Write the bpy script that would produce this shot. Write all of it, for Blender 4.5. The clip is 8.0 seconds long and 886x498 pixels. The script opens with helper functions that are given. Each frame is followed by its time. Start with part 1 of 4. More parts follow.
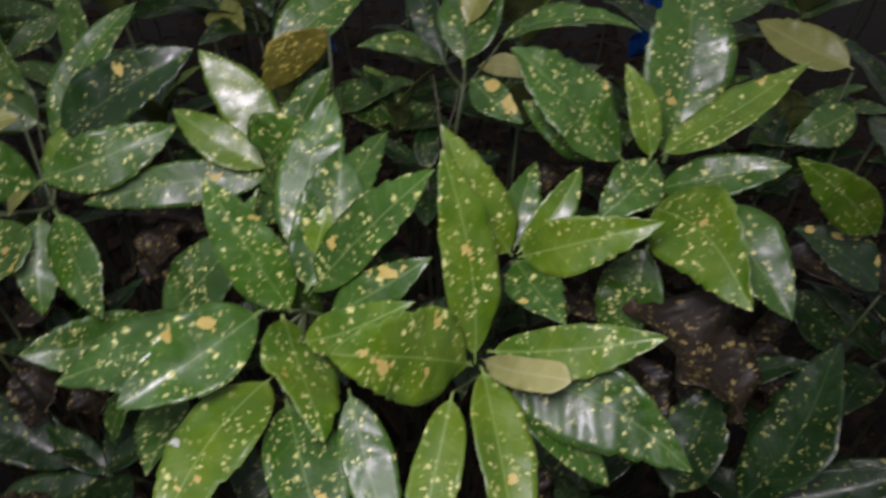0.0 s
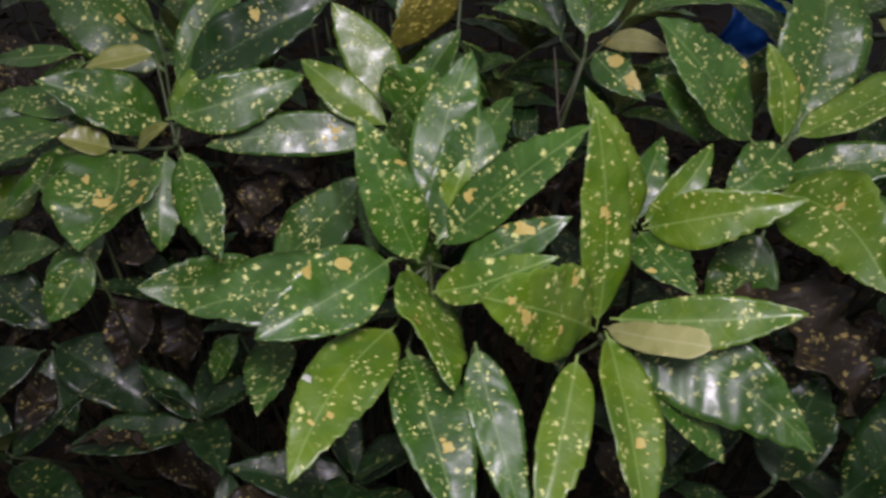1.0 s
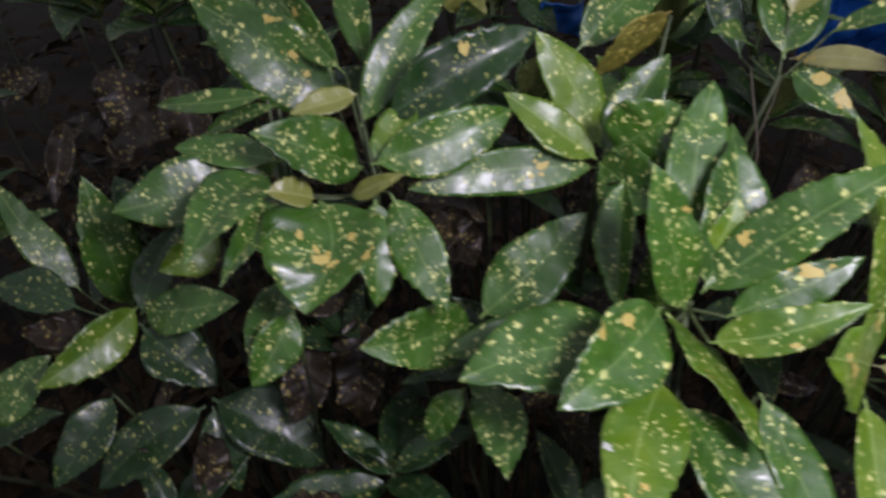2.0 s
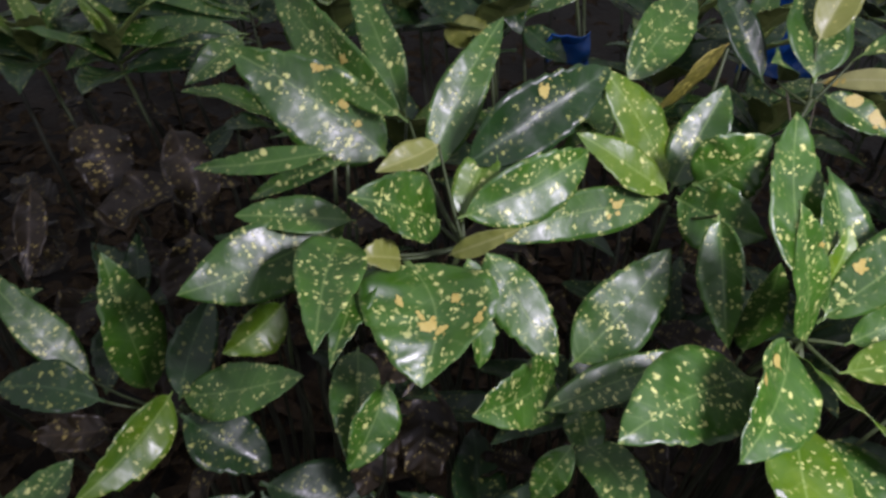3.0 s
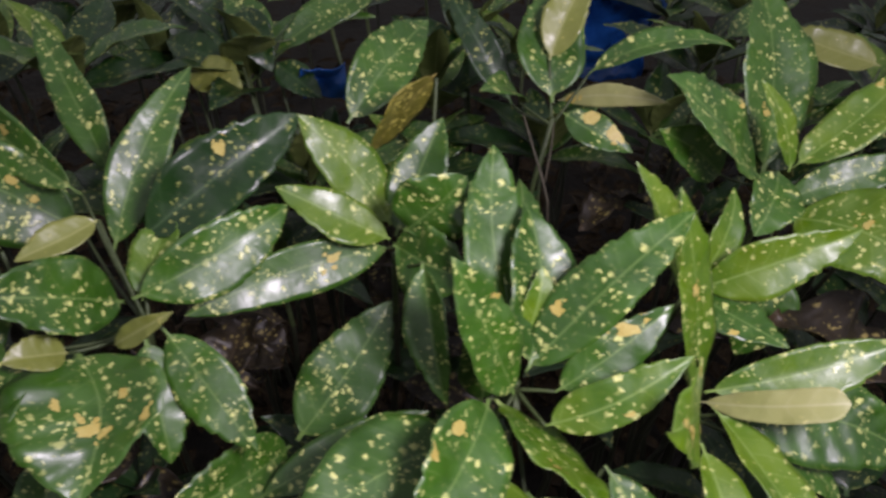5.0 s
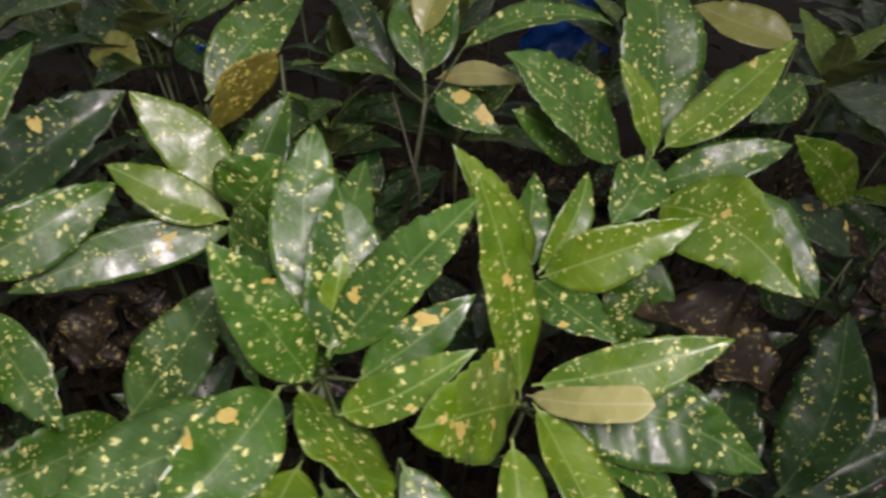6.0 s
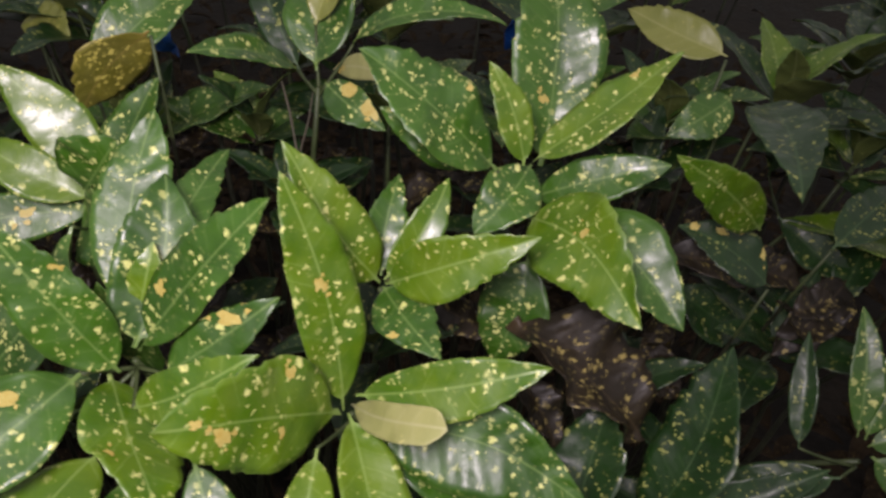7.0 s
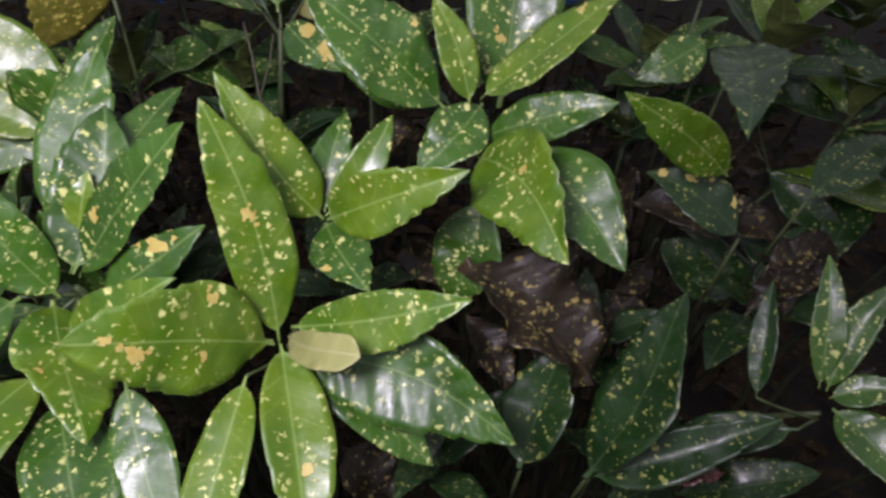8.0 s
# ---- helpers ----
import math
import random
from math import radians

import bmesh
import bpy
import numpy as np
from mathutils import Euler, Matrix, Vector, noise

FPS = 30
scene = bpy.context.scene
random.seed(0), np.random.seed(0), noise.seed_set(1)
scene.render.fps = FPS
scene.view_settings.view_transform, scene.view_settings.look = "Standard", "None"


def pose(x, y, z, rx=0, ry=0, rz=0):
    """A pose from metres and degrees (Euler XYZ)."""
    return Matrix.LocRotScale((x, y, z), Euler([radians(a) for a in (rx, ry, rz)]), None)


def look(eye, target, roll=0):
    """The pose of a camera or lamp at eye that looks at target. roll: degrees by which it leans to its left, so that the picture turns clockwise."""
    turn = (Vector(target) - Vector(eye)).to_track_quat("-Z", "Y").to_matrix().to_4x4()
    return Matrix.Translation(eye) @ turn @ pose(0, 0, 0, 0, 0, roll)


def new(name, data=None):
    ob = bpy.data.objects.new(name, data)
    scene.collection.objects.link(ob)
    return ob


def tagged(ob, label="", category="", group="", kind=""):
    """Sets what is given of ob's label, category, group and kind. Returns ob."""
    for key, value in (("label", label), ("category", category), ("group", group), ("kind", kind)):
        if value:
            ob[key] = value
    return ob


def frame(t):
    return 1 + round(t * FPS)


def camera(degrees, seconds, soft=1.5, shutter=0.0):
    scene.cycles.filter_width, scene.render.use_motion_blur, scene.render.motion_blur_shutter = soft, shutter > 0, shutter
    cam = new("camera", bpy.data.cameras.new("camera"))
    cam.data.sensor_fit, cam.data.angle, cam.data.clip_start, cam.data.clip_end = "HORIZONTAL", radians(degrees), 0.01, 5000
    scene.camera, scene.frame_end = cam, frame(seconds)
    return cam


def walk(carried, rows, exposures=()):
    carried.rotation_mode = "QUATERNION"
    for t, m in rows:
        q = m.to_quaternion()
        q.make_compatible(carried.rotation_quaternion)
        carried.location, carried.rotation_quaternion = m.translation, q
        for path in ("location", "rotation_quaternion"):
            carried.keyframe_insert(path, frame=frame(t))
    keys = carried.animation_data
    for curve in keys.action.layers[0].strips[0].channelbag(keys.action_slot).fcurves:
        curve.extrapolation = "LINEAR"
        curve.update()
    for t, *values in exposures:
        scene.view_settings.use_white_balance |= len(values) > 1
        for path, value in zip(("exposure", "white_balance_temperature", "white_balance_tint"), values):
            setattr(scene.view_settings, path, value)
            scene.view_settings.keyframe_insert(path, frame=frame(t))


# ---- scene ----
cam = camera(60.9, 8.0, soft=2.8, shutter=0.4)
PATH = [
    (0, (0.004, 0.003, 1.5), (-0.006, 1.528, 0.207), -0.5),
    (0.3, (-0.028, -0.009, 1.483), (-0.072, 1.496, 0.166), 1.2),
    (0.5, (-0.045, -0.013, 1.476), (-0.093, 1.481, 0.147), 1.5),
    (1, (-0.091, -0.026, 1.468), (-0.14, 1.508, 0.186), 3.1),
    (1.5, (-0.177, -0.009, 1.465), (-0.262, 1.494, 0.149), 1.5),
    (2, (-0.324, 0.027, 1.472), (-0.297, 1.548, 0.172), 2.0),
    (2.2, (-0.39, 0.038, 1.462), (-0.294, 1.571, 0.181), 2.7),
    (3.3, (-0.511, 0.101, 1.465), (-0.107, 1.63, 0.24), 4.7),
    (3.5, (-0.493, 0.102, 1.463), (-0.057, 1.649, 0.273), 4.4),
    (3.7, (-0.483, 0.121, 1.465), (0.057, 1.646, 0.288), 5.1),
    (4, (-0.454, 0.126, 1.465), (0.098, 1.653, 0.298), 4.2),
    (4.2, (-0.434, 0.13, 1.467), (0.178, 1.633, 0.299), 5.0),
    (5.3, (-0.247, 0.104, 1.476), (0.235, 1.599, 0.238), 1.2),
    (5.5, (-0.214, 0.097, 1.475), (0.243, 1.595, 0.231), 0.8),
    (6, (-0.126, 0.082, 1.472), (0.265, 1.573, 0.198), 0.7),
    (6.5, (-0.042, 0.085, 1.472), (0.285, 1.567, 0.17), 1.2),
    (7, (0.041, 0.075, 1.471), (0.286, 1.571, 0.167), 1.8),
    (7.5, (0.091, 0.052, 1.46), (0.204, 1.541, 0.131), -0.0),
    (7.6, (0.102, 0.047, 1.457), (0.184, 1.526, 0.113), -0.7),
    (8, (0.124, 0.047, 1.45), (0.234, 1.511, 0.092), -0.7),
]
walk(cam, [(t, look(eye, target, roll)) for t, eye, target, roll in PATH],
     exposures=[(0.0, -0.3, 6400, 10), (1.5, -0.25, 6400, 10), (2.2, 0.03, 6050, 10), (3.5, 0.3, 6150, 10), (4.2, 0.2, 6200, 10),
                (5.5, -0.02, 6700, 10), (6.5, 0.02, 7100, 9), (7.5, 0.12, 6550, 10), (8.0, 0.14, 6300, 11)])

# ---- night: a dim sky and the small torch held beside the lens ----
world = bpy.data.worlds.new("night_sky")
scene.world = world
world.use_nodes = True
world.node_tree.nodes["Background"].inputs[0].default_value = (0.90, 0.88, 0.93, 1)
world.node_tree.nodes["Background"].inputs[1].default_value = 0.34
torch_data = bpy.data.lights.new("torch", "SPOT")
torch_data.spot_size, torch_data.spot_blend, torch_data.shadow_soft_size = radians(118), 1.0, 0.09
torch_data.energy, torch_data.color = 30, (1.0, 0.925, 1.0)
torch = new("torch", torch_data)
torch.matrix_world = look((-0.05, 0.0, 1.68), (-0.12, 0.52, 1.06))


# ---- materials ----
def tree(name):
    m = bpy.data.materials.new(name)
    m.use_nodes = True
    return m, m.node_tree.nodes, m.node_tree.links, m.node_tree.nodes["Principled BSDF"]


def math_node(nodes, links, op, a, b=None, c=None, clamp=False):
    n = nodes.new("ShaderNodeMath")
    n.operation, n.use_clamp = op, clamp
    for i, v in enumerate((a, b, c)):
        if v is None:
            continue
        if isinstance(v, (int, float)):
            n.inputs[i].default_value = v
        else:
            links.new(v, n.inputs[i])
    return n.outputs[0]


def mix_colour(nodes, links, fac, a, b):
    n = nodes.new("ShaderNodeMix")
    n.data_type = "RGBA"
    for sock, v in ((n.inputs[0], fac), (n.inputs[6], a), (n.inputs[7], b)):
        if isinstance(v, (int, float)):
            sock.default_value = v
        elif isinstance(v, tuple):
            sock.default_value = (*v, 1)
        else:
            links.new(v, sock)
    return n.outputs[2]


def noise_node(nodes, links, vec, scale, detail=3.0, rough=0.55):
    n = nodes.new("ShaderNodeTexNoise")
    n.inputs["Scale"].default_value, n.inputs["Detail"].default_value, n.inputs["Roughness"].default_value = scale, detail, rough
    links.new(vec, n.inputs["Vector"])
    return n.outputs["Fac"]


def span(nodes, links, v, lo, hi, to_lo=0.0, to_hi=1.0):
    n = nodes.new("ShaderNodeMapRange")
    n.interpolation_type = "SMOOTHSTEP"
    links.new(v, n.inputs[0])
    for i, k in enumerate((lo, hi, to_lo, to_hi)):
        n.inputs[i + 1].default_value = k
    return n.outputs[0]


def speck_layer(nodes, links, vec, scale, size_lo, size_hi, share):
    """Round flecks: one in each cell of a Voronoi pattern, of chance size, in a share of the cells."""
    v = nodes.new("ShaderNodeTexVoronoi")
    v.voronoi_dimensions = "2D"
    v.inputs["Scale"].default_value, v.inputs["Randomness"].default_value = scale, 1.0
    links.new(vec, v.inputs["Vector"])
    sep = nodes.new("ShaderNodeSeparateColor")
    links.new(v.outputs["Color"], sep.inputs[0])
    size = span(nodes, links, sep.outputs[0], 0.0, 1.0, size_lo, size_hi)
    keep = math_node(nodes, links, "LESS_THAN", sep.outputs[1], share)
    inside = math_node(nodes, links, "SUBTRACT", size, v.outputs["Distance"])
    soft = math_node(nodes, links, "MULTIPLY", inside, 5.5, clamp=True)
    faint = span(nodes, links, sep.outputs[2], 0.0, 0.7, 0.35, 1.0)
    return math_node(nodes, links, "MULTIPLY", math_node(nodes, links, "MULTIPLY", soft, keep), faint)


def leaf_material(name, deep, light, fleck, share, rib, rough=0.41, wrinkle=0.18, gloss=0.72, big=0.10):
    m, nodes, links, bsdf = tree(name)
    metres = nodes.new("ShaderNodeUVMap")
    metres.uv_map = "metres"
    blade = nodes.new("ShaderNodeUVMap")
    blade.uv_map = "blade"
    info = nodes.new("ShaderNodeObjectInfo")
    shift = nodes.new("ShaderNodeVectorMath")
    shift.operation = "MULTIPLY_ADD"
    links.new(info.outputs["Random"], shift.inputs[0])
    shift.inputs[1].default_value = (7.3, 3.1, 0)
    links.new(metres.outputs[0], shift.inputs[2])
    # a little warping, so that the flecks are not round
    warp = nodes.new("ShaderNodeTexNoise")
    warp.inputs["Scale"].default_value = 190
    links.new(shift.outputs[0], warp.inputs["Vector"])
    bent = nodes.new("ShaderNodeVectorMath")
    bent.operation = "MULTIPLY_ADD"
    links.new(warp.outputs["Color"], bent.inputs[0])
    bent.inputs[1].default_value = (0.0085, 0.0085, 0)
    links.new(shift.outputs[0], bent.inputs[2])
    vec = bent.outputs[0]
    fine = speck_layer(nodes, links, vec, 215, 0.10, 0.44, share)
    coarse = speck_layer(nodes, links, vec, 115, 0.06, 0.38, share * 0.42)
    rare = speck_layer(nodes, links, vec, 70, 0.03, 0.24, big)
    clump = span(nodes, links, noise_node(nodes, links, shift.outputs[0], 30, 1), 0.36, 0.58)
    fine = math_node(nodes, links, "MULTIPLY", fine, clump)
    flecks = math_node(nodes, links, "MAXIMUM", math_node(nodes, links, "MAXIMUM", fine, coarse), rare)
    tone = noise_node(nodes, links, shift.outputs[0], 22, 4)
    grain = noise_node(nodes, links, shift.outputs[0], 320, 3)
    mixf = math_node(nodes, links, "MULTIPLY_ADD", info.outputs["Random"], 0.38, math_node(nodes, links, "MULTIPLY", span(nodes, links, tone, 0.36, 0.64), 0.62))
    green = mix_colour(nodes, links, mixf, deep, light)
    green = mix_colour(nodes, links, math_node(nodes, links, "MULTIPLY", span(nodes, links, grain, 0.4, 0.75), 0.25), green, light)
    # the midrib, the side veins and the pale margin
    sep = nodes.new("ShaderNodeSeparateXYZ")
    links.new(metres.outputs[0], sep.inputs[0])
    off = math_node(nodes, links, "ABSOLUTE", sep.outputs[0])
    ribline = span(nodes, links, off, 0.0004, 0.0013, 1.0, 0.0)
    sb = nodes.new("ShaderNodeSeparateXYZ")
    links.new(blade.outputs[0], sb.inputs[0])
    edge = span(nodes, links, math_node(nodes, links, "ABSOLUTE", math_node(nodes, links, "SUBTRACT", sb.outputs[0], 0.5)), 0.475, 0.5)
    slant = math_node(nodes, links, "MULTIPLY_ADD", off, -0.75, sep.outputs[1])
    vein_phase = math_node(nodes, links, "MULTIPLY_ADD", tone, 5.0, math_node(nodes, links, "MULTIPLY", slant, 420))
    vein = math_node(nodes, links, "SINE", vein_phase)
    thin = span(nodes, links, vein, 0.90, 1.0)
    col = mix_colour(nodes, links, math_node(nodes, links, "MULTIPLY", math_node(nodes, links, "MULTIPLY", thin, span(nodes, links, tone, 0.4, 0.62)), 0.24), green, rib)
    col = mix_colour(nodes, links, flecks, col, mix_colour(nodes, links, grain, fleck, (fleck[0] * 1.05, fleck[1], fleck[2] * 0.8)))
    col = mix_colour(nodes, links, math_node(nodes, links, "MULTIPLY", ribline, 0.5), col, rib)
    col = mix_colour(nodes, links, math_node(nodes, links, "MULTIPLY", edge, 0.25), col, rib)
    stalk = span(nodes, links, sb.outputs[1], 0.04, 0.10, 0.75, 0.0)
    col = mix_colour(nodes, links, stalk, col, rib)
    links.new(col, bsdf.inputs["Base Color"])
    wet = noise_node(nodes, links, shift.outputs[0], 45, 2)
    links.new(span(nodes, links, wet, 0.32, 0.68, rough - 0.10, rough + 0.14), bsdf.inputs["Roughness"])
    bsdf.inputs["Specular IOR Level"].default_value = gloss
    bsdf.inputs["Specular Tint"].default_value = (0.99, 0.93, 1.0, 1)
    bsdf.inputs["IOR"].default_value = 1.56
    ripple = math_node(nodes, links, "MULTIPLY", vein, span(nodes, links, noise_node(nodes, links, shift.outputs[0], 60, 2), 0.35, 0.7))
    height = math_node(nodes, links, "MULTIPLY_ADD", ripple, wrinkle, math_node(nodes, links, "MULTIPLY", noise_node(nodes, links, shift.outputs[0], 110, 4), 0.62))
    height = math_node(nodes, links, "MULTIPLY_ADD", flecks, 0.25, height)
    bump = nodes.new("ShaderNodeBump")
    bump.inputs["Strength"].default_value, bump.inputs["Distance"].default_value = 0.5, 0.0012
    links.new(height, bump.inputs["Height"])
    links.new(bump.outputs[0], bsdf.inputs["Normal"])
    return m


FLECK = (0.60, 0.62, 0.25)
MATURE = leaf_material("mature_leaf", (0.020, 0.066, 0.005), (0.050, 0.132, 0.009), FLECK, 0.58, (0.17, 0.26, 0.07), wrinkle=0.18)
YOUNG = leaf_material("young_leaf", (0.048, 0.124, 0.004), (0.118, 0.195, 0.006), FLECK, 0.46, (0.24, 0.34, 0.09), wrinkle=0.14)
OLIVE = leaf_material("olive_leaf", (0.17, 0.19, 0.035), (0.24, 0.25, 0.06), (0.45, 0.42, 0.13), 0.10, (0.34, 0.34, 0.13), rough=0.42)
CREAM = leaf_material("cream_leaf", (0.30, 0.30, 0.11), (0.38, 0.36, 0.15), (0.5, 0.46, 0.2), 0.06, (0.45, 0.42, 0.24), rough=0.5, big=0.0)
OCHRE = leaf_material("ochre_leaf", (0.13, 0.12, 0.016), (0.20, 0.175, 0.028), (0.58, 0.50, 0.13), 0.95, (0.30, 0.22, 0.06), rough=0.42)
# a darker, duller green with dimmer flecks and less gloss
DARK_GREEN = leaf_material("dark_green_leaf", (0.008, 0.028, 0.006), (0.017, 0.050, 0.010), (0.29, 0.31, 0.10), 0.46, (0.06, 0.11, 0.04), rough=0.38, wrinkle=0.12, big=0.04, gloss=0.5)
DEAD = leaf_material("dead_leaf", (0.009, 0.007, 0.0035), (0.027, 0.018, 0.008), (0.30, 0.24, 0.09), 0.50, (0.06, 0.04, 0.02), rough=0.48, wrinkle=0.6, big=0.10, gloss=0.4)
LITTER = leaf_material("fallen_leaf", (0.011, 0.008, 0.005), (0.040, 0.026, 0.015), (0.10, 0.07, 0.03), 0.5, (0.03, 0.02, 0.012), rough=0.8, gloss=0.1, big=0.0)
UNDERSIDE = leaf_material("leaf_underside", (0.085, 0.115, 0.030), (0.13, 0.15, 0.045), (0.28, 0.29, 0.11), 0.12, (0.24, 0.26, 0.11), rough=0.55, gloss=0.3, big=0.0)
RED = leaf_material("red_leaf", (0.050, 0.010, 0.010), (0.100, 0.020, 0.020), (0.16, 0.06, 0.05), 0.2, (0.12, 0.04, 0.03), rough=0.5, wrinkle=0.4, big=0.0)
TONES = {"mature": MATURE, "young": YOUNG, "olive": OLIVE, "cream": CREAM, "ochre": OCHRE, "dark_green": DARK_GREEN, "dead": DEAD}


def plain_material(name, dark, light, scale, rough, bump_by=0.3, dist=0.002):
    m, nodes, links, bsdf = tree(name)
    co = nodes.new("ShaderNodeTexCoord")
    vec = co.outputs["Object"]
    a, b = noise_node(nodes, links, vec, scale, 5), noise_node(nodes, links, vec, scale * 7, 4)
    fac = math_node(nodes, links, "MULTIPLY_ADD", b, 0.4, math_node(nodes, links, "MULTIPLY", a, 0.6))
    links.new(mix_colour(nodes, links, span(nodes, links, fac, 0.32, 0.68), dark, light), bsdf.inputs["Base Color"])
    links.new(span(nodes, links, a, 0.3, 0.7, rough - 0.08, rough + 0.08), bsdf.inputs["Roughness"])
    bump = nodes.new("ShaderNodeBump")
    bump.inputs["Strength"].default_value, bump.inputs["Distance"].default_value = bump_by, dist
    links.new(fac, bump.inputs["Height"])
    links.new(bump.outputs[0], bsdf.inputs["Normal"])
    return m


BARK = plain_material("green_bark", (0.010, 0.011, 0.006), (0.032, 0.034, 0.016), 70, 0.6)
SHOOT = plain_material("green_shoot", (0.032, 0.046, 0.016), (0.066, 0.086, 0.030), 80, 0.5)
TWIG = plain_material("grey_twig", (0.045, 0.038, 0.026), (0.11, 0.09, 0.065), 90, 0.7)
SOIL = plain_material("soil", (0.006, 0.004, 0.003), (0.022, 0.015, 0.010), 6, 0.95, 0.9, 0.02)
ORANGE = plain_material("yellow_blotch", (0.46, 0.33, 0.08), (0.54, 0.45, 0.15), 160, 0.45)
PALE = plain_material("pale_blotch", (0.40, 0.42, 0.38), (0.6, 0.6, 0.56), 130, 0.4)
BLUE = plain_material("blue_plastic", (0.008, 0.055, 0.26), (0.015, 0.09, 0.36), 14, 0.30, 0.5, 0.004)


# ---- building blocks ----
def mesh_from(name, verts, faces, mats, smooth=True):
    me = bpy.data.meshes.new(name)
    me.from_pydata(verts, [], faces)
    for m in mats:
        me.materials.append(m)
    me.polygons.foreach_set("use_smooth", [smooth] * len(me.polygons))
    return me


def tube(path, radii, sides=7):
    """Vertices and faces of a bent, tapered rod."""
    verts, faces = [], []
    path = [Vector(p) for p in path]
    for i, p in enumerate(path):
        way = (path[min(i + 1, len(path) - 1)] - path[max(i - 1, 0)]).normalized()
        side = way.orthogonal().normalized() if i == 0 else (side - way * side.dot(way)).normalized()
        other = way.cross(side)
        for k in range(sides):
            a = 2 * math.pi * k / sides
            verts.append(p + radii[i] * (math.cos(a) * side + math.sin(a) * other))
        if i:
            o = (i - 1) * sides
            for k in range(sides):
                j = (k + 1) % sides
                faces.append((o + k, o + j, o + sides + j, o + sides + k))
    faces.append(tuple(range(sides))[::-1])
    faces.append(tuple(range(len(verts) - sides, len(verts))))
    return verts, faces


def half_width(u, belly=0.0, teeth=10.0, lag=0.0, bite=0.12):
    """The outline of a blade: a short stalk, widest in the middle (belly moves that towards the tip), a drawn-out tip with a few coarse teeth."""
    if u < 0.05:
        return 0.05
    s = (u - 0.05) / 0.95
    a, b = 0.68 + belly, 0.93 - 0.8 * belly
    peak = (a / (a + b)) ** a * (b / (a + b)) ** b
    w = 0.978 / peak * s ** a * (1 - s) ** b
    if s > 0.42:
        saw = (s * teeth + lag) % 1.0
        w -= bite * (1 - saw) ** 1.5 * math.sin(math.pi * (s - 0.42) / 0.58)
    return max(w, 0.05 * (1 - s))


